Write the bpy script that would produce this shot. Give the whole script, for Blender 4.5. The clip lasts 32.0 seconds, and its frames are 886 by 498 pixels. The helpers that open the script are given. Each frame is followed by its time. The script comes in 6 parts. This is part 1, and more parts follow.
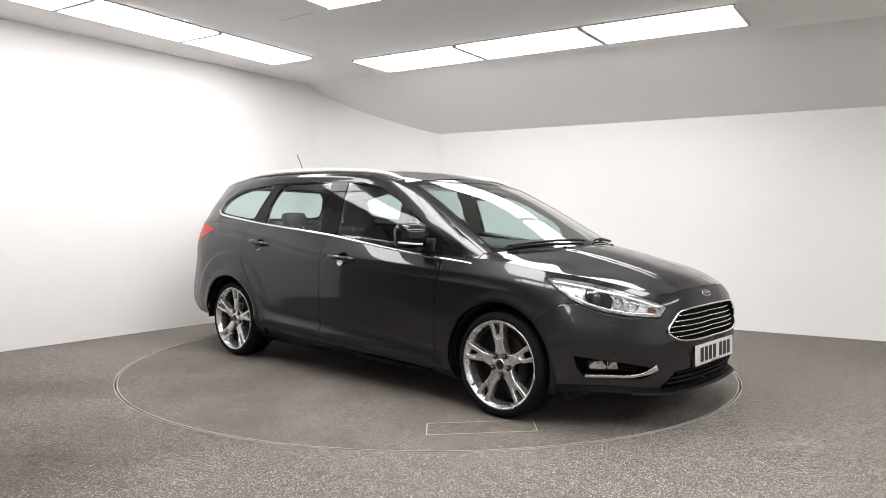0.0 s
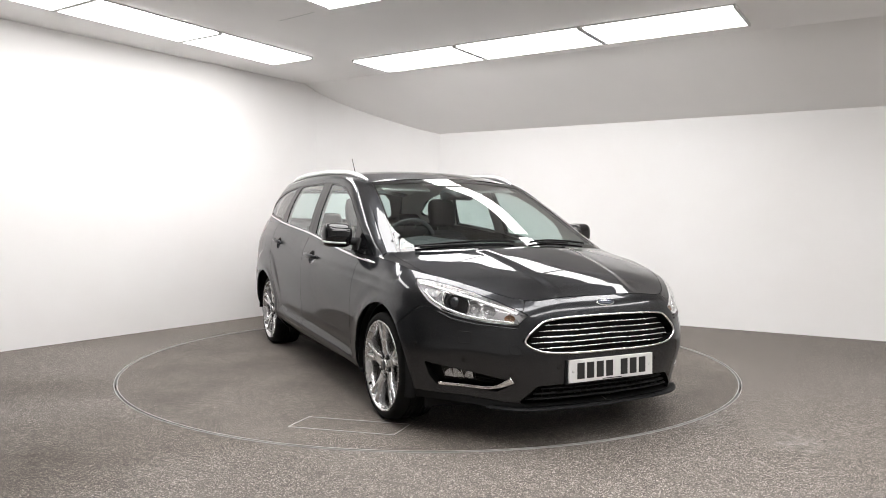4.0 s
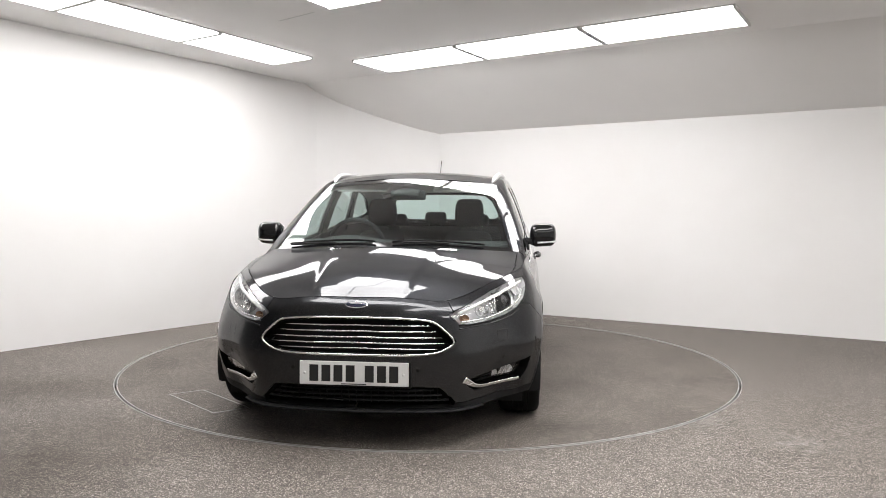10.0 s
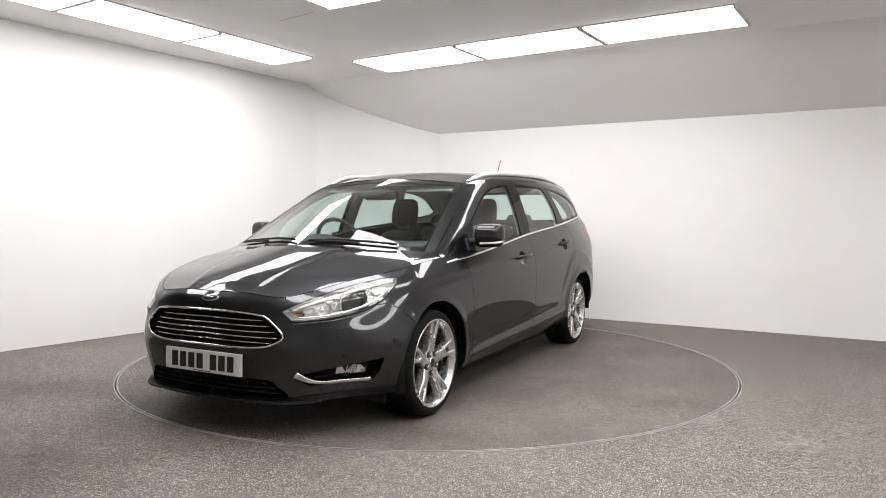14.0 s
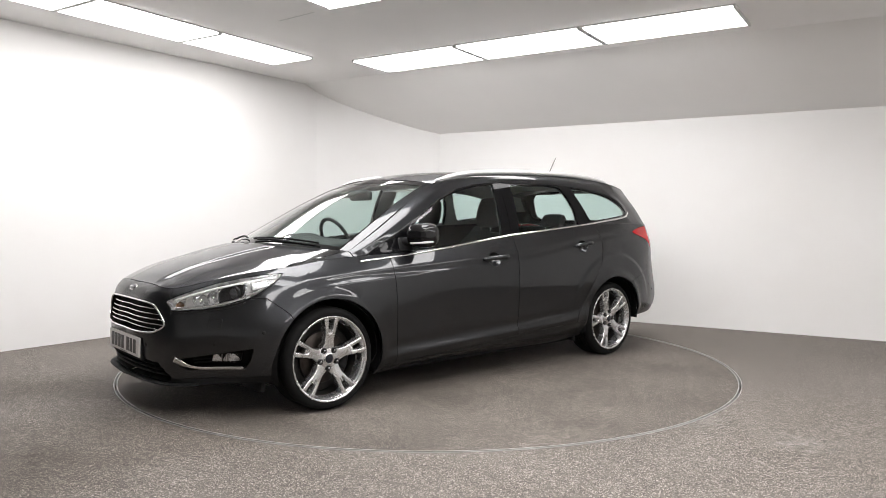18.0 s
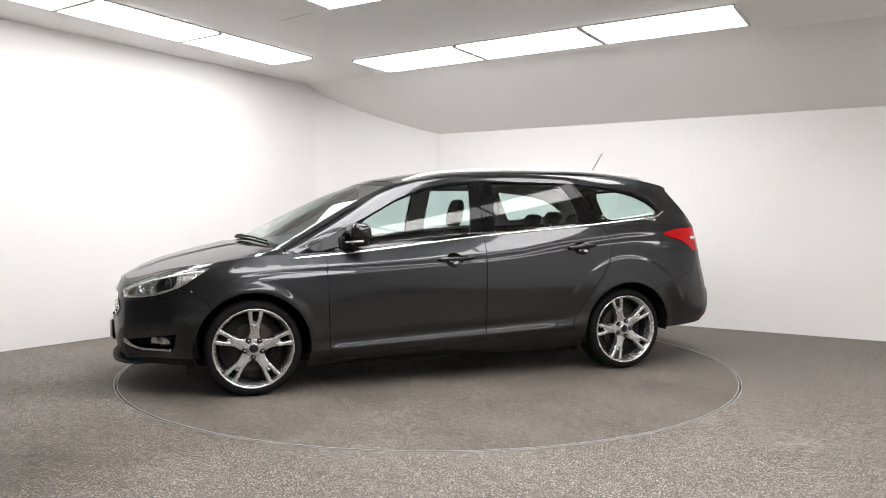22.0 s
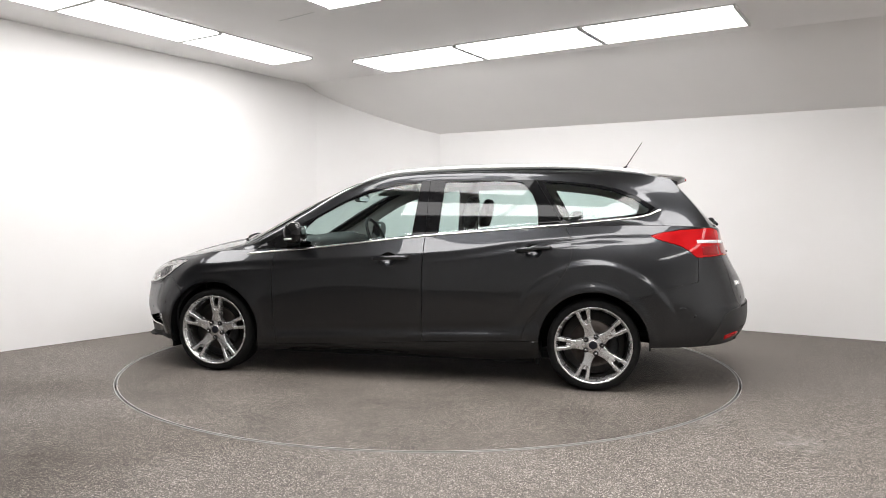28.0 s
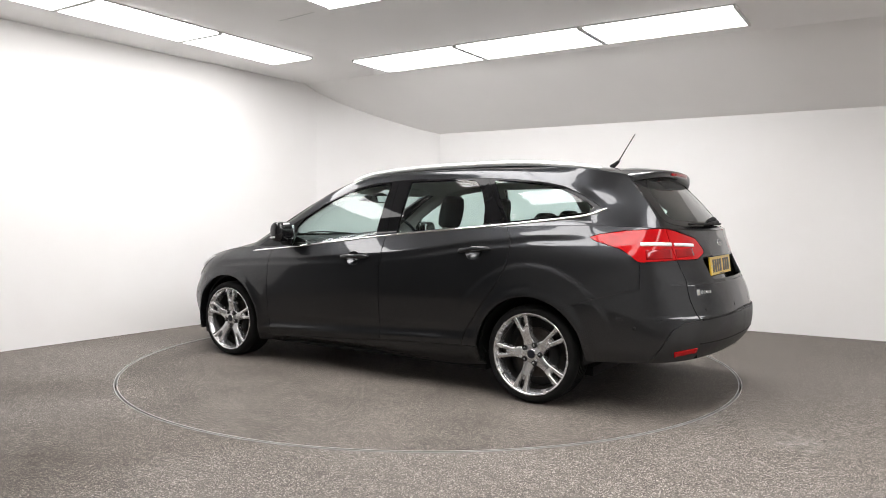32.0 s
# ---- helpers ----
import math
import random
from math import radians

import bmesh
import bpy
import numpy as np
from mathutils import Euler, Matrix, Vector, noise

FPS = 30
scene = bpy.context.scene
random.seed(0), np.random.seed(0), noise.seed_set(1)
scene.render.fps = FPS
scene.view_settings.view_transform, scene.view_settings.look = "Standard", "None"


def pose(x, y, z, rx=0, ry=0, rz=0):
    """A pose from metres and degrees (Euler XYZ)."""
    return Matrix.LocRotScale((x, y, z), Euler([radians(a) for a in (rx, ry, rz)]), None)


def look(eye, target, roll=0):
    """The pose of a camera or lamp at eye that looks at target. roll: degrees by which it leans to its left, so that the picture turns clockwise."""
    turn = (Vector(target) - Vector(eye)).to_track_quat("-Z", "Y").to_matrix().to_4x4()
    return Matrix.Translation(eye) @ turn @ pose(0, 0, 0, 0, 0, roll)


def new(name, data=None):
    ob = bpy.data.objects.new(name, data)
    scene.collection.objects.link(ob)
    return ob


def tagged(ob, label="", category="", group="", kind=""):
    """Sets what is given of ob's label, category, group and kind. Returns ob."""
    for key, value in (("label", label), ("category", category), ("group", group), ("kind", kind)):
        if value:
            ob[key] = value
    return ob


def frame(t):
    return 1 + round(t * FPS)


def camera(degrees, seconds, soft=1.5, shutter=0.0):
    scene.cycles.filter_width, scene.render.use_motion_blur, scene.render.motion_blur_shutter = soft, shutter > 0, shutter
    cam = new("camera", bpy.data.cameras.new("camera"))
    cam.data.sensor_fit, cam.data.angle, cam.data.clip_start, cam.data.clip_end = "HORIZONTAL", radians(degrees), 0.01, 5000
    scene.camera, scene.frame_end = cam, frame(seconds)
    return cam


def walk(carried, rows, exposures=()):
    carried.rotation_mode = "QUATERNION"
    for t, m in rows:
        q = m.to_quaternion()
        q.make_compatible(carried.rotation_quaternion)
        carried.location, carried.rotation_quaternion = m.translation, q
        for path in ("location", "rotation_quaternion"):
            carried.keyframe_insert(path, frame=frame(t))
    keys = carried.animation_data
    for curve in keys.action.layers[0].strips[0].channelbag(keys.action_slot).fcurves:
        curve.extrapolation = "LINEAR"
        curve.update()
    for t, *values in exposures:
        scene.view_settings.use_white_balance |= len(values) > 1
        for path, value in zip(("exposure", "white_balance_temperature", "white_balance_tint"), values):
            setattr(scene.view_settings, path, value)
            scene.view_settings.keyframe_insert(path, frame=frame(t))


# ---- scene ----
# ---------------------------------------------------------------- camera
EYE = (0.0, -5.584, 1.099)
cam = camera(63.15, 32.0, soft=0.85)
CAM_POSE = look(EYE, (0.0842, -0.5898, 0.8858), roll=0.3346)
walk(cam, [(0.0, CAM_POSE), (32.0, CAM_POSE)])

# ---------------------------------------------------------------- world and light
world = bpy.data.worlds.new("studio_world")
scene.world = world
world.use_nodes = True
world.node_tree.nodes["Background"].inputs[0].default_value = (0.02, 0.02, 0.02, 1)
world.node_tree.nodes["Background"].inputs[1].default_value = 1.0
scene.view_settings.exposure = 0.0
PANEL_GLOW = 11.4


# ---------------------------------------------------------------- materials
def material(name, colour, rough=0.5, metal=0.0, coat=0.0, coat_rough=0.03, spec=0.5):
    m = bpy.data.materials.new(name)
    m.use_nodes = True
    b = m.node_tree.nodes["Principled BSDF"]
    b.inputs["Base Color"].default_value = (*colour, 1)
    b.inputs["Roughness"].default_value = rough
    b.inputs["Metallic"].default_value = metal
    b.inputs["Coat Weight"].default_value = coat
    b.inputs["Coat Roughness"].default_value = coat_rough
    b.inputs["Specular IOR Level"].default_value = spec
    return m


def nodes_of(m):
    t = m.node_tree
    return t.nodes, t.links, t.nodes["Principled BSDF"]


def noise_node(m, scale, detail=4.0, rough=0.55, coords="Object"):
    n, l, b = nodes_of(m)
    tc = n.new("ShaderNodeTexCoord")
    tex = n.new("ShaderNodeTexNoise")
    tex.inputs["Scale"].default_value = scale
    tex.inputs["Detail"].default_value = detail
    tex.inputs["Roughness"].default_value = rough
    l.new(tc.outputs[coords], tex.inputs["Vector"])
    return tex


def ramp(m, source, stops):
    n, l, b = nodes_of(m)
    r = n.new("ShaderNodeValToRGB")
    while len(r.color_ramp.elements) < len(stops):
        r.color_ramp.elements.new(0.5)
    for e, (pos, col) in zip(r.color_ramp.elements, stops):
        e.position = pos
        e.color = (*col, 1)
    l.new(source, r.inputs["Fac"])
    return r


def bump(m, source, strength, distance):
    n, l, b = nodes_of(m)
    k = n.new("ShaderNodeBump")
    k.inputs["Strength"].default_value = strength
    k.inputs["Distance"].default_value = distance
    l.new(source, k.inputs["Height"])
    l.new(k.outputs["Normal"], b.inputs["Normal"])
    return k


def mottled(name, low, high, scale, rough=0.5, metal=0.0, relief=0.0, coat=0.0, spread=0.12):
    """A plain material with cloudy colour variation, uneven gloss and a fine relief."""
    m = material(name, high, rough, metal, coat)
    n, l, b = nodes_of(m)
    big = noise_node(m, scale, 5)
    r = ramp(m, big.outputs["Fac"], [(0.3, low), (0.7, high)])
    l.new(r.outputs["Color"], b.inputs["Base Color"])
    g = n.new("ShaderNodeMapRange")
    g.inputs["To Min"].default_value = max(0.02, rough - spread)
    g.inputs["To Max"].default_value = min(1.0, rough + spread)
    l.new(big.outputs["Fac"], g.inputs["Value"])
    l.new(g.outputs["Result"], b.inputs["Roughness"])
    if relief:
        fine = noise_node(m, scale * 40, 3)
        bump(m, fine.outputs["Fac"], relief, 0.002)
    return m


def gravel_material(name, gain, tint=(1.0, 1.0, 1.0), scuffs=(), stains=(0.85, 1.08, 0.9), dark_patches=()):
    """Resin-bound grit: pale and dark grains in a brown-grey binder, with broad traffic stains."""
    m = material(name, (0.2, 0.18, 0.16), 0.75)
    n, l, b = nodes_of(m)
    tc = n.new("ShaderNodeTexCoord")
    vor = n.new("ShaderNodeTexVoronoi")
    vor.inputs["Scale"].default_value = 270.0
    l.new(tc.outputs["Object"], vor.inputs["Vector"])
    grain = n.new("ShaderNodeSeparateColor")
    l.new(vor.outputs["Color"], grain.inputs["Color"])
    r = ramp(m, grain.outputs["Red"], [(0.0, (0.012, 0.010, 0.009)), (0.10, (0.060, 0.052, 0.046)), (0.45, (0.112, 0.097, 0.085)), (0.78, (0.172, 0.155, 0.141)), (0.98, (0.50, 0.47, 0.44))])
    mid = noise_node(m, 22.0, 5, 0.7)
    r2 = ramp(m, mid.outputs["Fac"], [(0.3, tuple(0.80 * gain * c for c in tint)), (0.7, tuple(1.12 * gain * c for c in tint))])
    big = noise_node(m, stains[2], 5, 0.62)
    r3 = ramp(m, big.outputs["Fac"], [(0.35, (stains[0], stains[0] * 0.985, stains[0] * 0.965)), (0.66, (stains[1],) * 3)])
    mul = n.new("ShaderNodeMix")
    mul.data_type, mul.blend_type = "RGBA", "MULTIPLY"
    mul.inputs[0].default_value = 1.0
    l.new(r.outputs["Color"], mul.inputs[6])
    l.new(r2.outputs["Color"], mul.inputs[7])
    mul2 = n.new("ShaderNodeMix")
    mul2.data_type, mul2.blend_type = "RGBA", "MULTIPLY"
    mul2.inputs[0].default_value = 1.0
    l.new(mul.outputs[2], mul2.inputs[6])
    l.new(r3.outputs["Color"], mul2.inputs[7])
    last = mul2.outputs[2]
    for place, size, keep in dark_patches:
        # broad brown patch with a cloudy edge: stain and dimmer light in one colour
        shift, far, edge, patch, darken = (n.new(k) for k in ("ShaderNodeVectorMath", "ShaderNodeVectorMath", "ShaderNodeMapRange", "ShaderNodeMath", "ShaderNodeMix"))
        shift.operation, shift.inputs[1].default_value = "SUBTRACT", place
        l.new(tc.outputs["Object"], shift.inputs[0])
        scale = n.new("ShaderNodeVectorMath")
        scale.operation, scale.inputs[1].default_value = "DIVIDE", (*size, 1.0)
        l.new(shift.outputs[0], scale.inputs[0])
        far.operation = "LENGTH"
        l.new(scale.outputs[0], far.inputs[0])
        cloud = noise_node(m, 3.1, 5, 0.65)
        patch.operation, patch.inputs[1].default_value = "MULTIPLY_ADD", 1.1
        l.new(cloud.outputs["Fac"], patch.inputs[0])
        l.new(far.outputs["Value"], patch.inputs[2])
        edge.interpolation_type = "SMOOTHSTEP"
        edge.inputs["From Min"].default_value, edge.inputs["From Max"].default_value = 1.65, 0.75
        l.new(patch.outputs[0], edge.inputs["Value"])
        darken.data_type, darken.blend_type = "RGBA", "MULTIPLY"
        l.new(edge.outputs["Result"], darken.inputs[0])
        l.new(last, darken.inputs[6])
        darken.inputs[7].default_value = (keep, keep * 0.965, keep * 0.925, 1)
        last = darken.outputs[2]
    for place, radius in scuffs:
        # pale dusty scuff of its own ragged shape
        far = n.new("ShaderNodeVectorMath")
        far.operation = "DISTANCE"
        far.inputs[1].default_value = place
        l.new(tc.outputs["Object"], far.inputs[0])
        near = n.new("ShaderNodeMapRange")
        near.inputs["From Min"].default_value, near.inputs["From Max"].default_value = radius, 0.0
        l.new(far.outputs["Value"], near.inputs["Value"])
        ragged = n.new("ShaderNodeMath")
        ragged.operation = "MULTIPLY"
        l.new(near.outputs["Result"], ragged.inputs[0])
        patch = noise_node(m, 14.0, 4, 0.7)
        spot = ramp(m, patch.outputs["Fac"], [(0.42, (0, 0, 0)), (0.62, (0.40, 0.40, 0.40))])
        l.new(spot.outputs["Color"], ragged.inputs[1])
        dust = n.new("ShaderNodeMix")
        dust.data_type = "RGBA"
        l.new(ragged.outputs[0], dust.inputs[0])
        l.new(last, dust.inputs[6])
        dust.inputs[7].default_value = (0.36, 0.35, 0.33, 1)
        last = dust.outputs[2]
    l.new(last, b.inputs["Base Color"])
    bump(m, vor.outputs["Distance"], 0.5, 0.003)
    return m


def glow(name, colour, strength):
    m = bpy.data.materials.new(name)
    m.use_nodes = True
    n, l = m.node_tree.nodes, m.node_tree.links
    n.clear()
    e, o = n.new("ShaderNodeEmission"), n.new("ShaderNodeOutputMaterial")
    e.inputs["Color"].default_value = (*colour, 1)
    e.inputs["Strength"].default_value = strength
    l.new(e.outputs[0], o.inputs["Surface"])
    return m


def glass(name, tint, rough=0.0, sheen=0.07):
    """Thin tinted sheet: clear straight through, mirror-like at grazing angles, alike from both sides."""
    m = bpy.data.materials.new(name)
    m.use_nodes = True
    n, l = m.node_tree.nodes, m.node_tree.links
    n.clear()
    o, mix, w = n.new("ShaderNodeOutputMaterial"), n.new("ShaderNodeMixShader"), n.new("ShaderNodeLayerWeight")
    t, g = n.new("ShaderNodeBsdfTransparent"), n.new("ShaderNodeBsdfGlossy")
    w.inputs["Blend"].default_value = 0.5
    p, k = n.new("ShaderNodeMath"), n.new("ShaderNodeMath")
    p.operation, p.inputs[1].default_value = "POWER", 4.5
    k.operation, k.inputs[1].default_value, k.inputs[2].default_value = "MULTIPLY_ADD", 1.0 - sheen, sheen
    t.inputs["Color"].default_value = (*tint, 1)
    g.inputs["Roughness"].default_value = rough
    g.inputs["Color"].default_value = (1, 1, 1, 1)
    l.new(w.outputs["Facing"], p.inputs[0])
    l.new(p.outputs[0], k.inputs[0])
    l.new(k.outputs[0], mix.inputs[0])
    l.new(t.outputs[0], mix.inputs[1])
    l.new(g.outputs[0], mix.inputs[2])
    l.new(mix.outputs[0], o.inputs["Surface"])
    return m


WALL_PAINT = mottled("white_wall_paint", (0.81, 0.80, 0.79), (0.84, 0.835, 0.83), 1.3, 0.6, relief=0.05)
DARK_WALL = mottled("dark_grey_wall_paint", (0.14, 0.14, 0.14), (0.18, 0.18, 0.18), 1.1, 0.8, relief=0.05)
PALE_WALL = mottled("worn_white_wall_paint", (0.70, 0.70, 0.69), (0.76, 0.76, 0.75), 1.1, 0.8, relief=0.05)
CEILING_PAINT = mottled("white_ceiling_paint", (0.85, 0.84, 0.83), (0.89, 0.88, 0.87), 0.9, 0.7, relief=0.05)
# brown stains, painted darker where the light falls off at the left
DARK_PATCHES = (((-2.46, -0.96, 0.0), (0.70, 0.45), 0.70), ((-1.46, -2.04, 0.0), (0.95, 0.55), 0.74), ((-1.76, -2.57, 0.0), (0.75, 0.60), 0.72))
GRIT = gravel_material("grit_floor", 1.02, (1.015, 1.0, 0.975), (((1.833, -2.085, 0.0), 0.24), ((1.481, -1.707, 0.0), 0.2)),
                       dark_patches=DARK_PATCHES)
# deck tone holds its own brown soiling plus some of the car's soft shade
DECK_GRIT = gravel_material("darker_grit_deck", 0.84, (1.01, 0.977, 0.925), stains=(0.70, 1.12, 1.6))
STEEL_TRIM = mottled("brushed_aluminium_trim", (0.38, 0.375, 0.36), (0.54, 0.535, 0.52), 14, 0.45, 0.5)
PANEL_LIGHT = glow("led_panel_diffuser", (1.0, 0.975, 0.968), PANEL_GLOW)
PANEL_FRAME = material("white_metal_frame", (0.62, 0.62, 0.61), 0.5)


def metallic_paint():
    """Dark grey metallic car paint: fine flakes under a hard clear coat."""
    m = material("dark_grey_metallic_paint", (0.029, 0.0305, 0.033), 0.31, 0.92, 0.88, 0.012)
    n, l, b = nodes_of(m)
    b.inputs["Specular Tint"].default_value = (0.35, 0.35, 0.36, 1)
    fl = n.new("ShaderNodeTexVoronoi")
    tc = n.new("ShaderNodeTexCoord")
    fl.inputs["Scale"].default_value = 1400
    l.new(tc.outputs["Object"], fl.inputs["Vector"])
    s = n.new("ShaderNodeSeparateColor")
    l.new(fl.outputs["Color"], s.inputs["Color"])
    r = ramp(m, s.outputs["Red"], [(0.0, (0.0180, 0.0189, 0.0207)), (0.8, (0.0305, 0.0320, 0.0349)), (1.0, (0.088, 0.092, 0.100))])
    l.new(r.outputs["Color"], b.inputs["Base Color"])
    return m


PAINT = metallic_paint()
GLOSS_BLACK = mottled("gloss_black_plastic", (0.005, 0.005, 0.0055), (0.008, 0.008, 0.0085), 12, 0.05, coat=0.0, spread=0.01)
PILLAR_BLACK = mottled("satin_black_pillar_film", (0.004, 0.004, 0.0045), (0.006, 0.006, 0.0065), 12, 0.045, spread=0.01)
PILLAR_BLACK.node_tree.nodes["Principled BSDF"].inputs["Specular IOR Level"].default_value = 0.16
BLACK_PLASTIC = mottled("grained_black_plastic", (0.005, 0.005, 0.0055), (0.010, 0.010, 0.0105), 18, 0.62, relief=0.2)
BLACK_PLASTIC.node_tree.nodes["Principled BSDF"].inputs["Specular IOR Level"].default_value = 0.2
SKIRT_PLASTIC = mottled("satin_dark_grey_plastic", (0.013, 0.013, 0.0135), (0.020, 0.020, 0.0205), 16, 0.45, relief=0.12)
RUBBER = mottled("tyre_rubber", (0.0045, 0.0045, 0.0045), (0.009, 0.009, 0.009), 14, 0.78, relief=0.15)
RUBBER.node_tree.nodes["Principled BSDF"].inputs["Specular IOR Level"].default_value = 0.16
CHROME = material("bright_chrome", (0.82, 0.82, 0.82), 0.07, 1.0)
DARK_CHROME = material("dark_chrome", (0.30, 0.30, 0.31), 0.15, 1.0)
SATIN = mottled("satin_aluminium", (0.74, 0.74, 0.74), (0.82, 0.82, 0.81), 20, 0.38, 0.7, spread=0.05)
ALLOY = mottled("silver_painted_alloy", (0.58, 0.58, 0.585), (0.64, 0.64, 0.645), 16, 0.27, 0.86, coat=0.4, spread=0.02)
# near-black for the wheel's depths: shade painted in together with brake dirt
DUSTY_SHADE = mottled("dusty_shaded_black", (0.012, 0.011, 0.010), (0.030, 0.027, 0.025), 18, 0.7)
DISC = mottled("worn_brake_disc", (0.028, 0.023, 0.020), (0.065, 0.055, 0.050), 20, 0.45, 0.9)
GLASS = glass("green_tinted_glass", (0.74, 0.85, 0.83), 0.0, 0.045)
SCREEN_GLASS = glass("windscreen_glass", (0.76, 0.86, 0.84), 0.0, 0.055)
LENS = glass("clear_lens", (0.95, 0.955, 0.955), 0.0, 0.05)


# ---------------------------------------------------------------- mesh helpers
def mesh_object(name, bm, mat, smooth=True):
    me = bpy.data.meshes.new(name)
    bm.normal_update()
    bm.to_mesh(me)
    bm.free()
    if smooth:
        me.polygons.foreach_set("use_smooth", [True] * len(me.polygons))
    for k in (mat if isinstance(mat, (list, tuple)) else [mat]):
        me.materials.append(k)
    return new(name, me)


def part(name, bm, mat, parent, label="", smooth=True):
    ob = mesh_object(name, bm, mat, smooth)
    ob.parent = parent
    if label:
        tagged(ob, label)
    return ob


def box(bm, x0, x1, y0, y1, z0, z1, bev=0.0):
    g = bmesh.ops.create_cube(bm, size=1.0)["verts"]
    for v in g:
        v.co = Vector((x0 + (v.co.x + 0.5) * (x1 - x0), y0 + (v.co.y + 0.5) * (y1 - y0), z0 + (v.co.z + 0.5) * (z1 - z0)))
    if bev:
        es = list({e for v in g for e in v.link_edges})
        bmesh.ops.bevel(bm, geom=es, offset=bev, segments=2, affect="EDGES", profile=0.6)
    return bm


def prism(bm, outline, z0, z1):
    """A flat polygon with thickness, between two heights."""
    lo = [bm.verts.new((x, y, z0)) for x, y in outline]
    hi = [bm.verts.new((x, y, z1)) for x, y in outline]
    n = len(outline)
    for i in range(n):
        bm.faces.new((lo[i], lo[(i + 1) % n], hi[(i + 1) % n], hi[i]))
    bm.faces.new(lo[::-1])
    bm.faces.new(hi)
    return bm


def ring(bm, r0, r1, z0, z1, n=192, cx=0.0, cy=0.0):
    rows = []
    for i in range(n):
        a = 2 * math.pi * i / n
        c, s = math.cos(a), math.sin(a)
        rows.append([bm.verts.new((cx + r * c, cy + r * s, z)) for r, z in ((r0, z0), (r0, z1), (r1, z1), (r1, z0))])
    for i in range(n):
        p, q = rows[i], rows[(i + 1) % n]
        for k in range(4):
            bm.faces.new((p[k], q[k], q[(k + 1) % 4], p[(k + 1) % 4]))
    return bm


# ---------------------------------------------------------------- the studio
CEIL = 2.67
SLOPE_FOOT = 2.135
TABLE_R = 2.234
E1 = Vector((0.854, -0.521, 0)).normalized()      # along the right-hand wall
N1 = Vector((0.521, 0.854, 0)).normalized()       # out through that wall
D2 = Vector((-0.587, -0.809, 0)).normalized()     # along the left-hand wall, towards the door end
APEX = Vector((-0.818, 3.909, 0))                 # where both walls would meet


CORNER = [(-1.510, 2.955), (-1.372, 3.085), (-1.119, 3.212), (-.784, 3.290), (-.442, 3.338), (-.164, 3.359), (.101, 3.347)]


def wall_line(u):
    """Plan of the two studio walls as one line, with a bowed chamfer across the corner; u in metres from the corner."""
    t = 1.10
    a, b = Vector((*CORNER[0], 0)), Vector((*CORNER[-1], 0))
    if u <= -t:
        return a + D2 * (-t - u)
    if u >= t:
        return b + E1 * (u - t)
    k = (u + t) / (2 * t) * (len(CORNER) - 1)
    i = min(int(k), len(CORNER) - 2)
    p, q = Vector((*CORNER[i], 0)), Vector((*CORNER[i + 1], 0))
    return p + (q - p) * (k - i)


def slope_height(p):
    """Height of the sloping soffit above a point of the plan."""
    d = (p - APEX).dot(N1)
    run = 1.15
    if d < -run:
        return CEIL
    return CEIL - (CEIL - SLOPE_FOOT) * (d + run) / run


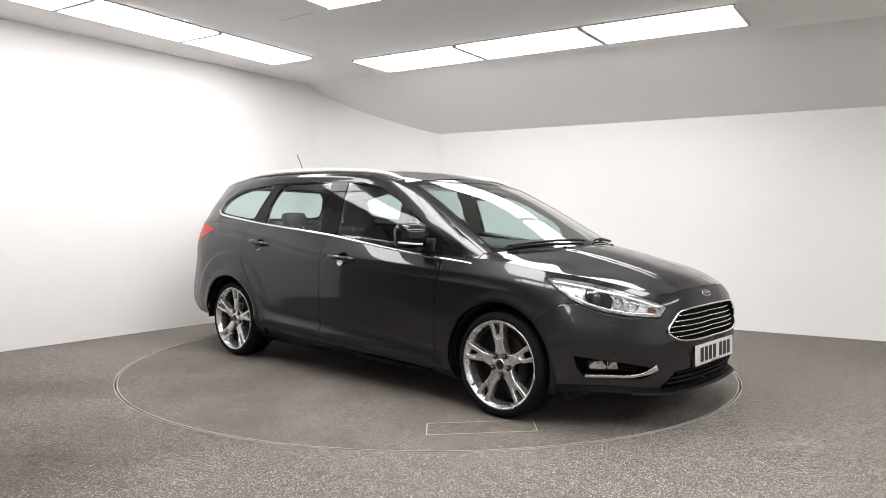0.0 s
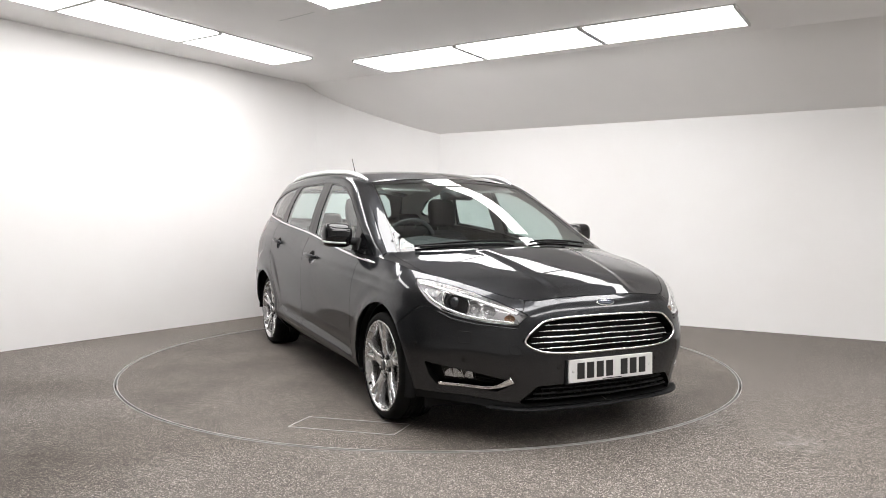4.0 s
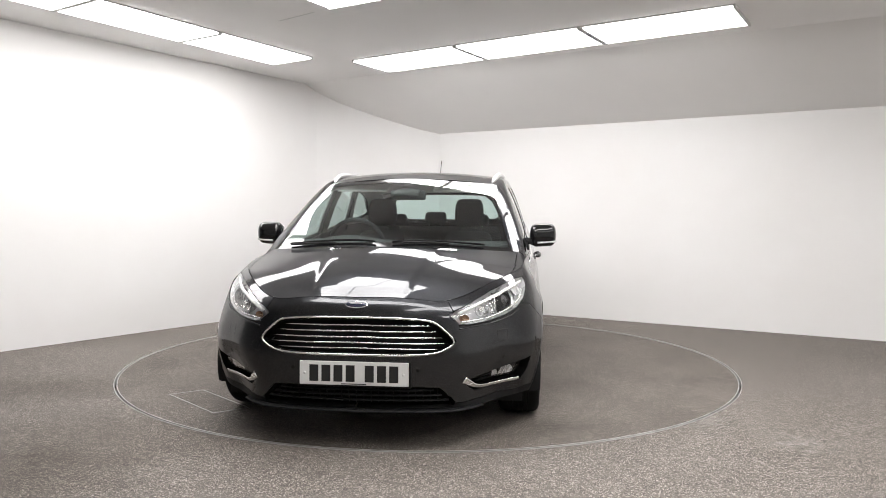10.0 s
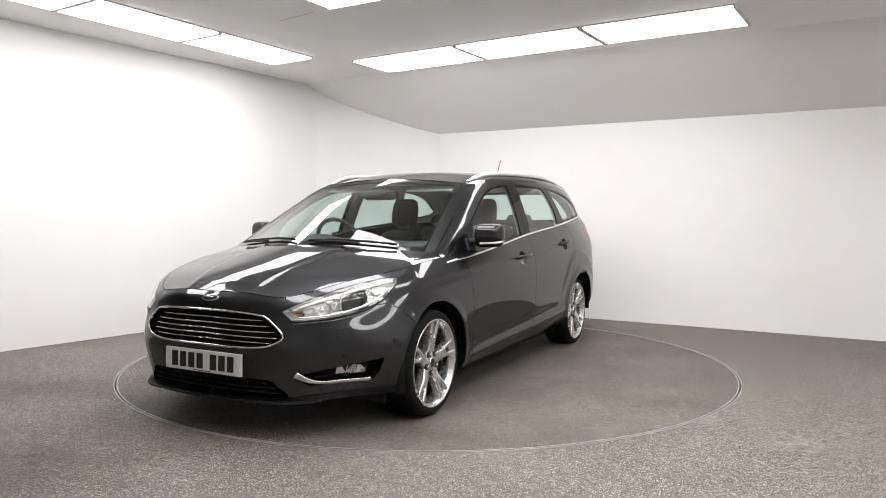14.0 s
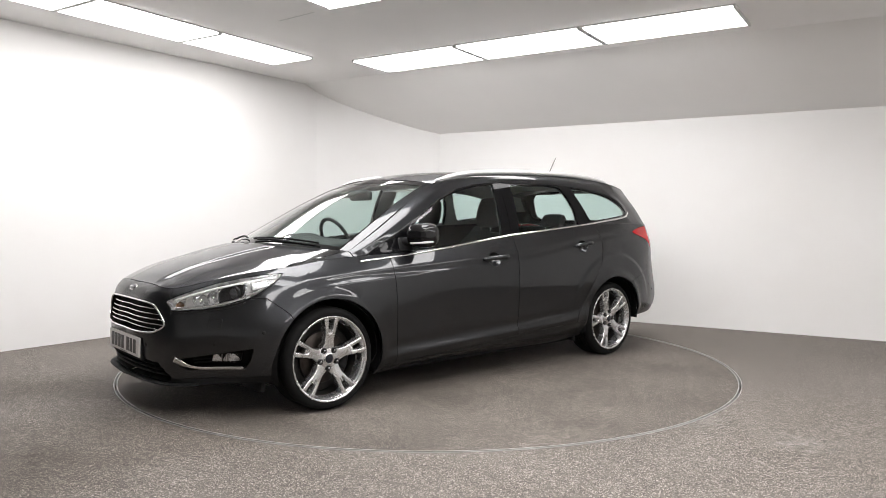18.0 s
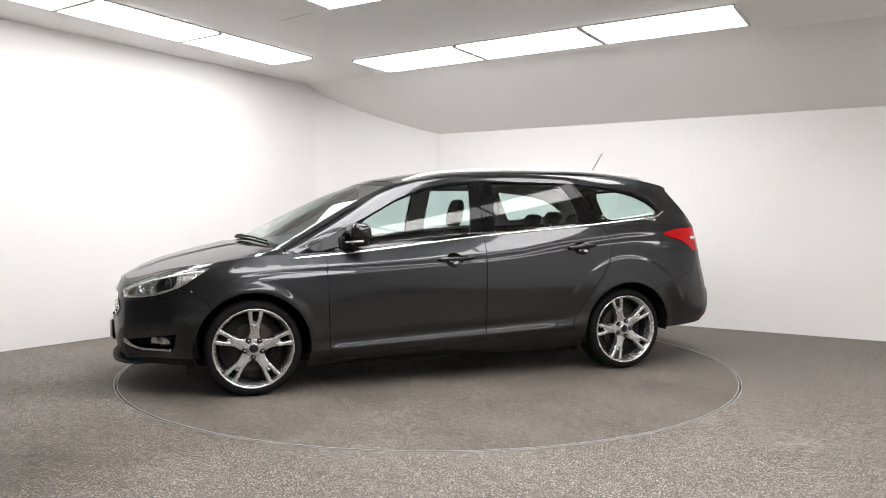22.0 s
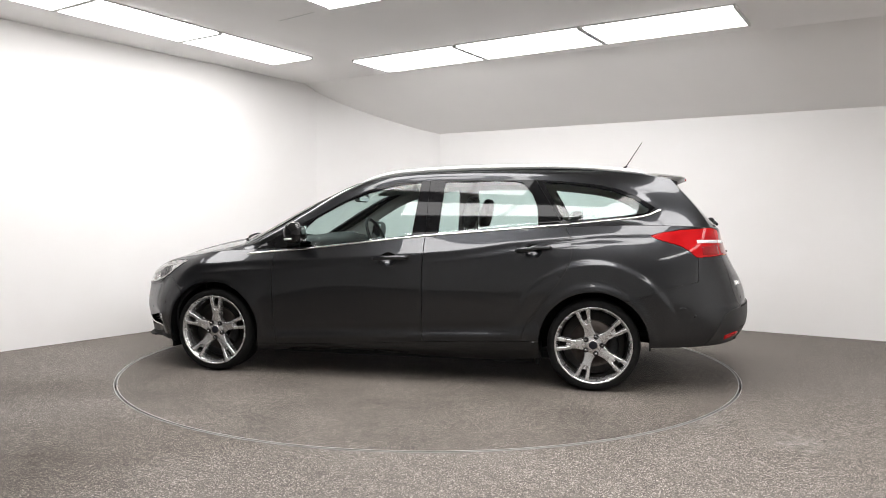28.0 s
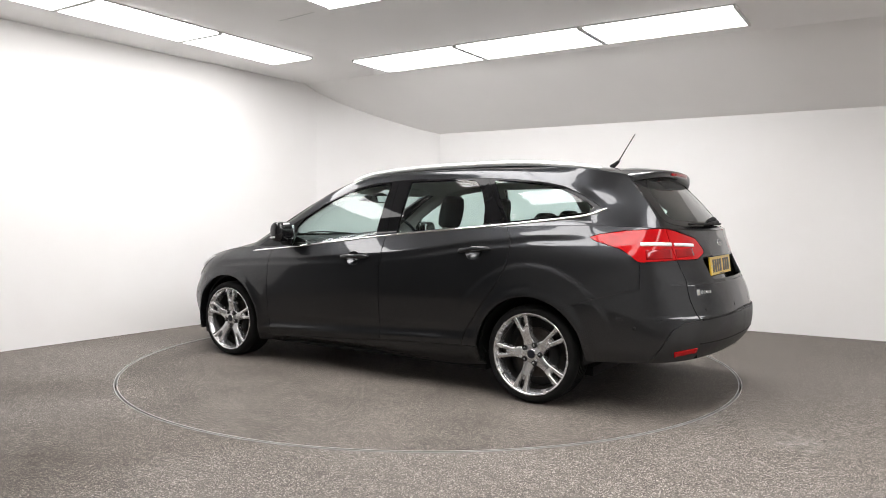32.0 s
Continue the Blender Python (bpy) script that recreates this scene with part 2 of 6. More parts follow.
def build_walls():
    left_end, right_end = -5.6, 9.4
    line = [left_end + i * 0.5 for i in range(9)] + [-1.10 + i * 2.2 / 6 for i in range(7)] + [1.3 + i * 0.45 for i in range(19)]
    bm = bmesh.new()
    rows = []
    for i, u in enumerate(line):
        p = wall_line(u)
        q = wall_line(u + 0.01) - wall_line(u - 0.01)
        out = Vector((-q.y, q.x, 0)).normalized() * 0.15
        top = CEIL + 0.02 if u < -1.101 else slope_height(p) + 0.02
        rows.append([bm.verts.new(p), bm.verts.new(p + Vector((0, 0, top))), bm.verts.new(p + out + Vector((0, 0, top))), bm.verts.new(p + out)])
    for a, b in zip(rows, rows[1:]):
        for k in range(4):
            bm.faces.new((a[k], b[k], b[(k + 1) % 4], a[(k + 1) % 4]))
    for r in (rows[0], rows[-1]):
        bm.faces.new(r)
    bmesh.ops.recalc_face_normals(bm, faces=bm.faces)
    w = mesh_object("wall_curved", bm, WALL_PAINT)
    w.data.set_sharp_from_angle(angle=radians(16))
    tagged(w, "smooth white painted studio wall with a rounded corner", "wall", kind="structure")
    a, b = wall_line(left_end), wall_line(right_end)
    a2, b2 = wall_line(-9.6), wall_line(9.4)
    c = b2 - N1 * 9.6
    d = a2 + Vector((0.3, -0.9, 0))
    for name, p, q in (("wall_west", a2, a), ("wall_east", b2, c), ("wall_south", c, d), ("wall_end", d, a2)):
        t = (q - p).normalized()
        o = Vector((-t.y, t.x, 0)) * 0.15
        bm = prism(bmesh.new(), [(v.x, v.y) for v in (p, q, q + o, p + o)], 0, CEIL)
        bmesh.ops.recalc_face_normals(bm, faces=bm.faces)
        pale = name in ("wall_east", "wall_south")
        tagged(mesh_object(name, bm, PALE_WALL if pale else DARK_WALL, False), "plain white-painted side wall" if pale else "plain dark grey wall at the open end", "wall", kind="structure")
    a = a2
    # flat ceiling up to the crease, then the soffit sloping down to the far wall
    bm = bmesh.new()
    crease0, crease1 = APEX - N1 * 1.15 - E1 * 1.6, APEX - N1 * 1.15 + E1 * 10
    fall = [(v.x, v.y) for v in (crease0, crease1, crease1 - N1 * 10.5, a - N1 * 3 - E1 * 3, a - E1 * 2)]
    prism(bm, fall, CEIL, CEIL + 0.12)
    bmesh.ops.recalc_face_normals(bm, faces=bm.faces)
    tagged(mesh_object("ceiling", bm, CEILING_PAINT, False), "flat off-white painted studio ceiling", "ceiling", kind="structure")
    bm = bmesh.new()
    drop = (CEIL - SLOPE_FOOT) / 1.15
    lo0, lo1 = APEX + N1 * 0.14 - E1 * 1.6, APEX + N1 * 0.14 + E1 * 10
    low = Vector((0, 0, SLOPE_FOOT - drop * 0.14))
    top = Vector((0, 0, CEIL))
    lift = Vector((0, 0, 0.1))
    vs = [crease0 + top, crease1 + top, lo1 + low, lo0 + low]
    f = [bm.verts.new(v) for v in vs] + [bm.verts.new(v + lift) for v in vs]
    for q in ((0, 1, 2, 3), (7, 6, 5, 4), (0, 4, 5, 1), (1, 5, 6, 2), (2, 6, 7, 3), (3, 7, 4, 0)):
        bm.faces.new([f[i] for i in q])
    bmesh.ops.recalc_face_normals(bm, faces=bm.faces)
    tagged(mesh_object("ceiling_slope", bm, CEILING_PAINT, False), "off-white plastered soffit sloping down to the far wall", "ceiling", kind="structure")


def build_floor():
    bm = bmesh.new()
    n = 192
    inner = [bm.verts.new(((TABLE_R + 0.015) * math.cos(2 * math.pi * i / n), (TABLE_R + 0.015) * math.sin(2 * math.pi * i / n), 0)) for i in range(n)]
    outer = []
    for i in range(n):
        a = 2 * math.pi * i / n
        k = 13.0 / max(abs(math.cos(a)), abs(math.sin(a)))
        outer.append(bm.verts.new((k * math.cos(a), k * math.sin(a), 0)))
    for i in range(n):
        j = (i + 1) % n
        bm.faces.new((inner[i], outer[i], outer[j], inner[j]))
    low = [bm.verts.new((v.co.x, v.co.y, -0.06)) for v in inner]
    for i in range(n):
        j = (i + 1) % n
        bm.faces.new((inner[j], low[j], low[i], inner[i]))
    bm.faces.new(low)
    tagged(mesh_object("floor", bm, GRIT, False), "speckled grey-brown resin-bound grit studio floor", "floor", kind="structure")
    bm = ring(bmesh.new(), TABLE_R + 0.0105, TABLE_R + 0.0155, -0.04, 0.0025)
    tagged(mesh_object("floor_trim", bm, STEEL_TRIM, False), "thin aluminium edging strip round the turntable pit", "trim", kind="structure")


def build_turntable():
    base = new("turntable")
    bm = bmesh.new()
    n = 192
    prism(bm, [((TABLE_R - 0.008) * math.cos(2 * math.pi * i / n), (TABLE_R - 0.008) * math.sin(2 * math.pi * i / n)) for i in range(n)], -0.05, 0.0)
    part("deck", bm, DECK_GRIT, base, smooth=False)
    part("edge_strip", ring(bmesh.new(), TABLE_R - 0.0085, TABLE_R - 0.0025, -0.05, 0.0025), STEEL_TRIM, base, "thin aluminium edging strip", smooth=False)
    # access hatch let into the deck, outlined by thin metal strips
    o, du, dv = Vector((1.325, -1.462)), Vector((0.645, 0.765)).normalized(), Vector((-0.67, 0.74)).normalized()
    corners = [o, o + du * 0.58, o + du * 0.58 + dv * 0.205, o + dv * 0.205]
    for p, q in zip(corners, corners[1:] + corners[:1]):
        t = (q - p).normalized()
        s = Vector((-t.y, t.x)) * 0.0026
        bm = prism(bmesh.new(), [tuple(v) for v in (p - s, q - s, q + s, p + s)], -0.01, 0.0015)
        part("hatch_strip", bm, STEEL_TRIM, base, "worn aluminium hatch edge", smooth=False)
    tagged(base, "round motor turntable surfaced with the same speckled grit", "turntable")
    return base


def light_panel(corner, along, across, length, width):
    """One recessed LED panel: a glowing diffuser in a white frame flush with the ceiling."""
    base = new("ceiling_light")
    c = corner + along * length / 2 + across * width / 2
    base.matrix_basis = Matrix.Translation((c.x, c.y, CEIL)) @ Matrix.Rotation(math.atan2(along.y, along.x), 4, "Z")
    L, W = length / 2, width / 2
    bm = bmesh.new()
    box(bm, -L + 0.006, L - 0.006, -W + 0.004, W - 0.004, -0.020, 0.03)
    part("diffuser", bm, PANEL_LIGHT, base, "glowing white diffuser", smooth=False)
    bm = bmesh.new()
    for x0, x1, y0, y1 in ((-L - 0.012, L + 0.012, W, W + 0.012), (-L - 0.012, L + 0.012, -W - 0.012, -W), (-L - 0.0135, -L + 0.004, -W - 0.01, W + 0.01), (L - 0.004, L + 0.0135, -W - 0.01, W + 0.01)):
        box(bm, x0, x1, y0, y1, -0.009 if abs(x1 - x0) > 0.1 else -0.026, 0.02)
    part("frame", bm, PANEL_FRAME, base, smooth=False)
    return tagged(base, "long rectangular LED panel glowing white in the ceiling", "ceiling light", group="ceiling light panels")


def build_lights():
    left_along, left_across = Vector((0.556, 0.831, 0)), Vector((0.831, -0.556, 0))
    for k in range(-1, 2):
        light_panel(Vector((-2.862, 0.006, 0)) + left_along * (k * 1.128), left_along, left_across, 1.10, 0.53)
    right_along, right_across = Vector((0.833, -0.5535, 0)), Vector((0.5235, 0.852, 0))
    for k in range(3):
        light_panel(Vector((-0.771, 1.676, 0)) + right_along * (k * 1.205), right_along, right_across, 1.165, 0.595)
    # three panels side by side over the table, and a row behind them
    block = Vector((-0.757, -0.127, 0))
    for k in range(3):
        light_panel(block + right_along * (k * 0.575), -right_across, right_along, 1.20, 0.55)
    for k in range(2):
        light_panel(Vector((-1.454, -2.270, 0)) + right_along * (k * 1.205), right_along, right_across, 1.165, 0.595)
    # two rows along the door end, parallel to the first one
    # outer row: unseen, added only to brighten the right side of the room
    for k in range(5):
        light_panel(Vector((4.874, -1.336, 0)) - left_along * (k * 1.128), -left_along, left_across, 1.10, 0.55)
    # inner row; its last panel is added out of view for more light
    for k in range(4):
        light_panel(Vector((2.15, -0.957, 0)) - left_along * (k * 1.128), -left_along, left_across, 1.10, 0.55)


def build_ceiling_joint():
    """A filled board joint that shows as a hairline beside the first lights."""
    p, q = Vector((-1.218, .275)), Vector((-.907, .026))
    t = (q - p).normalized()
    s = Vector((-t.y, t.x)) * .003
    bm = prism(bmesh.new(), [tuple(v) for v in (p - s, q - s, q + s, p + s)], CEIL - .0025, CEIL + .01)
    tagged(mesh_object("ceiling_trim", bm, PANEL_FRAME, False), "hairline filler joint in the white ceiling", "trim", kind="structure")


build_walls()
build_ceiling_joint()
build_floor()
TABLE = build_turntable()
build_lights()


# ---------------------------------------------------------------- the car: surfaces
# Car space: x forward, y to its left, z up, origin on the ground midway between the axles.
# Lines run from the middle of the nose round the flank to the middle of the tail.
LINES = [
    [(2.14, 0, .185), (2.115, .3, .185), (2.06, .49, .185), (1.885, .655, .195), (1.74, .785, .2), (1.324, .865, .17), (.7, .785, .165), (-.2, .785, .168), (-1, .8, .19), (-1.45, .865, .28), (-1.75, .845, .295), (-2.08, .73, .31), (-2.24, .45, .33), (-2.28, 0, .335)],
    [(2.158, 0, .26), (2.142, .3, .26), (2.075, .49, .26), (1.885, .66, .26), (1.745, .81, .26), (1.324, .89, .255), (.7, .868, .225), (-.2, .873, .245), (-1, .885, .29), (-1.45, .895, .345), (-1.78, .87, .36), (-2.12, .74, .375), (-2.28, .45, .39), (-2.325, 0, .39)],
    [(2.165, 0, .4), (2.156, .3, .4), (2.093, .51, .4), (1.922, .695, .4), (1.755, .84, .4), (1.324, .905, .4), (.7, .892, .38), (-.2, .897, .4), (-1, .9, .42), (-1.45, .905, .45), (-1.78, .882, .47), (-2.13, .745, .48), (-2.3, .45, .49), (-2.345, 0, .49)],
    [(2.17, 0, .52), (2.16, .3, .52), (2.088, .505, .52), (1.918, .7, .52), (1.735, .845, .52), (1.324, .91, .53), (.7, .9, .53), (-.2, .905, .55), (-1, .907, .57), (-1.45, .91, .585), (-1.8, .88, .6), (-2.12, .735, .61), (-2.285, .45, .62), (-2.335, 0, .62)],
    [(2.15, 0, .625), (2.135, .3, .625), (2.07, .5, .62), (1.885, .69, .635), (1.685, .822, .65), (1.324, .885, .67), (.7, .898, .69), (-.2, .905, .7), (-1, .905, .72), (-1.45, .902, .735), (-1.8, .87, .745), (-2.09, .73, .75), (-2.235, .45, .75), (-2.285, 0, .75)],
    [(2.125, 0, .685), (2.112, .3, .682), (2.062, .468, .668), (1.86, .68, .72), (1.62, .8, .755), (1.324, .852, .775), (.7, .878, .812), (-.2, .887, .86), (-1, .883, .897), (-1.45, .874, .908), (-1.8, .845, .903), (-2.05, .74, .89), (-2.17, .45, .89), (-2.215, 0, .89)],
    [(2.09, 0, .718), (2.085, .28, .714), (2.045, .43, .706), (1.8, .63, .775), (1.56, .745, .815), (1.324, .792, .853), (.7, .838, .893), (-.2, .850, .983), (-1, .842, 1.042), (-1.45, .822, 1.06), (-1.8, .775, 1.06), (-2.04, .69, 1.05), (-2.13, .42, 1.04), (-2.17, 0, 1.035)],
]
# Greenhouse: from the foot of the windscreen pillar back to the tailgate, belt first, gutter last.
BELT = [(1.12, .812, .870), (.72, .838, .892), (.30, .845, .928), (-.2, .848, .983), (-1.0, .84, 1.042), (-1.45, .82, 1.06), (-1.78, .778, 1.06), (-2.04, .69, 1.05)]
MID = [(1.125, .795, .882), (.72, .789, .995), (.28, .767, 1.11), (-.2, .757, 1.19), (-1.0, .766, 1.225), (-1.42, .757, 1.215), (-1.70, .724, 1.19), (-1.965, .664, 1.165)]
HIGH = [(1.125, .785, .890), (.72, .735, 1.092), (.27, .662, 1.318), (-.2, .662, 1.385), (-1.0, .680, 1.385), (-1.38, .688, 1.352), (-1.64, .679, 1.325), (-1.865, .628, 1.285)]
GUTTER = [(1.13, .768, .900), (.74, .698, 1.118), (.35, .606, 1.335), (-.2, .606, 1.420), (-1.0, .618, 1.434), (-1.38, .628, 1.416), (-1.62, .630, 1.392), (-1.80, .605, 1.362)]
BONNET_MID = [(2.09, 0, .718), (1.95, 0, .785), (1.78, 0, .842), (1.58, 0, .895), (1.40, 0, .935)]
SCREEN_MID = [(1.40, 0, .935), (1.10, 0, 1.09), (.75, 0, 1.26), (.43, 0, 1.375)]
SCREEN_SIDE = [(1.13, .768, .900), (.88, .727, 1.043), (.60, .668, 1.205), (.35, .606, 1.335)]
ROOF_MID = [(.43, 0, 1.375), (.1, 0, 1.435), (-.4, 0, 1.464), (-1.0, 0, 1.466), (-1.5, 0, 1.442), (-1.83, 0, 1.405)]
ROOF_SIDE = [(.35, .606, 1.335), (.08, .603, 1.390), (-.4, .609, 1.427), (-1.0, .618, 1.434), (-1.5, .631, 1.405), (-1.80, .605, 1.362)]
TAIL_MID = [(-1.83, 0, 1.39), (-1.95, 0, 1.27), (-2.07, 0, 1.14), (-2.17, 0, 1.035)]
TAIL_SIDE = [(-1.80, .605, 1.362), (-1.865, .628, 1.285), (-1.965, .664, 1.165), (-2.04, .69, 1.05)]


DOOR_TOP = [(1.09, .850), (.90, .950), (.726, 1.040), (.577, 1.116), (.388, 1.222), (.20, 1.300), (.005, 1.341), (-.222, 1.358), (-.55, 1.361), (-.93, 1.357), (-1.164, 1.341), (-1.345, 1.320), (-1.464, 1.294), (-1.585, 1.245), (-1.70, 1.172)]


def spline(pts, u, knots=None):
    """Smooth curve through pts at the parameters u (0 to 1), natural cubic by chord length."""
    p = np.asarray(pts, float)
    if knots is None:
        d = np.r_[0, np.cumsum(np.sqrt(np.linalg.norm(np.diff(p, axis=0), axis=1)) ** 1.6)]
        knots = d / d[-1]
    n = len(p)
    h = np.diff(knots)
    A = np.eye(n)
    r = np.zeros_like(p)
    for i in range(1, n - 1):
        A[i, i - 1:i + 2] = h[i - 1], 2 * (h[i - 1] + h[i]), h[i]
        r[i] = 6 * ((p[i + 1] - p[i]) / h[i] - (p[i] - p[i - 1]) / h[i - 1])
    m = np.linalg.solve(A, r)
    u = np.asarray(u, float)
    k = np.clip(np.searchsorted(knots, u, side="right") - 1, 0, n - 2)
    a, b, hh = (knots[k + 1] - u)[:, None], (u - knots[k])[:, None], h[k][:, None]
    return m[k] * a ** 3 / (6 * hh) + m[k + 1] * b ** 3 / (6 * hh) + (p[k] / hh - m[k] * hh / 6) * a + (p[k + 1] / hh - m[k + 1] * hh / 6) * b


def shared_knots(lines):
    d = np.zeros(len(lines[0]))
    for l in lines:
        d += np.r_[0, np.cumsum(np.linalg.norm(np.diff(np.asarray(l, float), axis=0), axis=1))]
    return d / d[-1]


def loft(lines, nu, nv):
    """Grid of points through several lines of equal length: nu steps along, nv steps across."""
    k = shared_knots(lines)
    u = np.linspace(0, 1, nu + 1)
    along = np.array([spline(l, u, k) for l in lines])
    w = np.r_[0, np.cumsum(np.linalg.norm(np.diff(along, axis=0), axis=2).mean(axis=1))]
    w = w / w[-1]
    v = np.linspace(0, 1, nv + 1)
    return np.stack([spline(along[:, i], v, w) for i in range(nu + 1)])


def bow(s, k=.35):
    """How far a bowed sheet has turned back from its middle (0) to its edge (1)."""
    return (np.sqrt(s * s + k * k) - k) / (math.sqrt(1 + k * k) - k)


def crowned(side, middle, na, ns, px=2.0, pz=2.4, edge=0.0):
    """Grid between an outer edge and the centre line, bowed in plan and in height."""
    a = np.linspace(0, 1, na + 1)
    e, c = spline(side, a), spline(middle, a)
    s = np.linspace(0, 1, ns + 1)[None, :, None]
    turn = (1 - edge) * bow(s) + edge * np.clip((s - .90) / .10, 0, 1) ** 2
    g = np.concatenate([c[:, None, :1] + (e - c)[:, None, :1] * (turn if px is None else s ** px), e[:, None, 1:2] * s, c[:, None, 2:] + (e - c)[:, None, 2:] * (turn if pz is None else s ** pz)], axis=2)
    return g


WHEEL_X, WHEEL_Z, ARCH_R = 1.324, 0.295, 0.358


def shape_tub(g):
    """Wheel-arch lips, the shoulder crease and the hollow above the sill."""
    x, y, z = g[..., 0], g[..., 1].copy(), g[..., 2]
    flank = np.clip((y - .72) / .1, 0, 1)
    for wx in (WHEEL_X, -WHEEL_X):
        r = np.hypot(x - wx, z - WHEEL_Z)
        y = y + flank * (.007 if wx > 0 else .010) * np.exp(-((r - ARCH_R) / .036) ** 2)
        if wx > 0:
            y = y + flank * .002 * np.exp(-((r - .47) / .06) ** 2) * np.clip((z - .55) / .1, 0, 1)
        else:
            step = np.clip((.552 - r) / .040, 0, 1)
            y = y + flank * .0075 * step * step * (3 - 2 * step) * np.clip((z - .42) / .2, 0, 1)
    door = np.clip((1.0 - x) / .2, 0, 1) * np.clip((x + .90) / .25, 0, 1)
    crease = .300 - .045 * (x - .1)
    y = y - door * .012 * np.exp(-((z - crease - .05) / .035) ** 2) + door * .007 * np.exp(-((z - crease) / .018) ** 2)
    shoulder = np.interp(x, [-1.62, -1.34, -1.14, -.79, -.484, -.219, .268, .64, 1.15, 1.5], [1.002, .995, .974, .935, .885, .857, .826, .803, .775, .745])
    long = np.clip((1.50 - x) / .25, 0, 1) * np.clip((x + 1.72) / .3, 0, 1)
    # above the crease the panel leans in evenly up to the windows
    for i in range(len(y)):
        if long[i].max() > 0 and -1.75 < x[i].mean() < 1.5:
            top = np.interp(shoulder[i].mean(), z[i], y[i])
            over = z[i] - shoulder[i]
            slope = max(.50, (top - y[i, -1]) / max(.03, over[-1]))
            flat = top - slope * .5 * (over + np.sqrt(over ** 2 + .009 ** 2)) + .06 * np.minimum(over, 0)
            near = np.clip((over + .05) / .05, 0, 1) * long[i]
            y[i] = y[i] * (1 - near) + flat * near
    out = g.copy()
    out[..., 1] = y
    ledge = np.clip((.572 - z) / .022, 0, 1)
    out[..., 0] -= .012 * ledge * ledge * (3 - 2 * ledge) * np.clip((-x - 1.95) / .25, 0, 1)
    return out


TUB = shape_tub(loft(LINES, 400, 92))
RIM = TUB[:, -1]                                   # top edge of the lower body, nose to tail
flank = RIM[(RIM[:, 0] < 1.3) & (RIM[:, 0] > -2.06)][::-1]
BELT = [(x, float(np.interp(x, flank[:, 0], flank[:, 1])), float(np.interp(x, flank[:, 0], flank[:, 2]))) if -1.9 < x < 1.0 else (x, y, z) for x, y, z in BELT]


def bowed_glass(low, mid, high):
    """Middle of the glass, so that it leans in a little more towards the roof."""
    h1, h2 = mid[2] - low[2], high[2] - mid[2]
    return mid[0], low[1] - h1 * (low[1] - high[1] - .10 * h2) / (h1 + h2), mid[2]


MID = [bowed_glass(l, m, h) if -1.6 < m[0] < 1.0 else m for l, m, h in zip(BELT, MID, HIGH)]
SIDE = loft([BELT, MID, HIGH, GUTTER], 200, 36)
meet = np.stack([SIDE[:, 0, 0], np.interp(SIDE[:, 0, 0], flank[:, 0], flank[:, 1]), np.interp(SIDE[:, 0, 0], flank[:, 0], flank[:, 2])], axis=1)
SIDE = SIDE + (meet - SIDE[:, 0])[:, None, :] * (1 - np.linspace(0, 1, 37)[None, :, None]) ** 3



def shape_side(g):
    """Round the body-coloured frame between the door tops and the gutter."""
    tops = np.asarray(DOOR_TOP)[::-1]
    v = np.linspace(0, 1, g.shape[1])
    out = g.copy()
    for i in range(g.shape[0]):
        row = g[i]
        over = row[:, 2] - np.interp(row[:, 0], tops[:, 0], tops[:, 1])
        if row[0, 0] < -1.68 or not (over > 0).any():
            continue
        k = int(np.argmax(over > 0))
        start = v[k - 1] + (v[k] - v[k - 1]) * over[k - 1] / (over[k - 1] - over[k]) if k else 0.0
        t = np.clip((v - start) / max(1 - start, 1e-3), 0, 1)
        wide = np.linalg.norm(row[-1] - row[k]) if k < len(v) - 1 else 0.0
        along = g[min(i + 1, len(g) - 1), k] - g[max(i - 1, 0), k]
        n = np.cross(row[-1] - row[k], along)
        n = n / max(np.linalg.norm(n), 1e-9)
        n = n if n[1] > 0 else -n
        fade = np.clip((row[0, 0] + 1.68) / .25, 0, 1) * np.clip((1.10 - row[0, 0]) / .15, 0, 1)
        out[i] = row + n * (np.sin(math.pi * t) * min(.009, wide * .12) * fade)[:, None]
    return out


def even_glass(g):
    """Lay the windows on one gently curved sheet, so that reflections run straight across them."""
    tops, belt = np.asarray(DOOR_TOP)[::-1], SIDE[:, 0][::-1]
    x, y, z = g[..., 0], g[..., 1], g[..., 2]
    low = np.interp(x, belt[:, 0], belt[:, 2])
    high = np.interp(x, tops[:, 0], tops[:, 1])
    terms = lambda a, b: np.stack([np.ones_like(a), a, a * a, a ** 3, b, a * b], axis=-1)
    pane = (z > low + .03) & (z < high - .015) & (x < .70) & (x > -1.55)
    bend = .37 * (z - 1.15) ** 2
    k = np.linalg.lstsq(terms(x[pane], z[pane] - 1.15), (y + bend)[pane], rcond=None)[0]
    ease = lambda t: np.clip(t, 0, 1) ** 2 * (3 - 2 * np.clip(t, 0, 1))
    w = ease((z - low) / .03) * ease((high + .045 - z) / .050) * ease((.98 - x) / .25) * ease((x + 1.74) / .15)
    out = g.copy()
    out[..., 1] = y + (terms(x, z - 1.15) @ k - bend - y) * w
    return out


SIDE = even_glass(shape_side(SIDE))
SCREEN = crowned(SCREEN_SIDE, SCREEN_MID, 36, 60, None, None, .08)


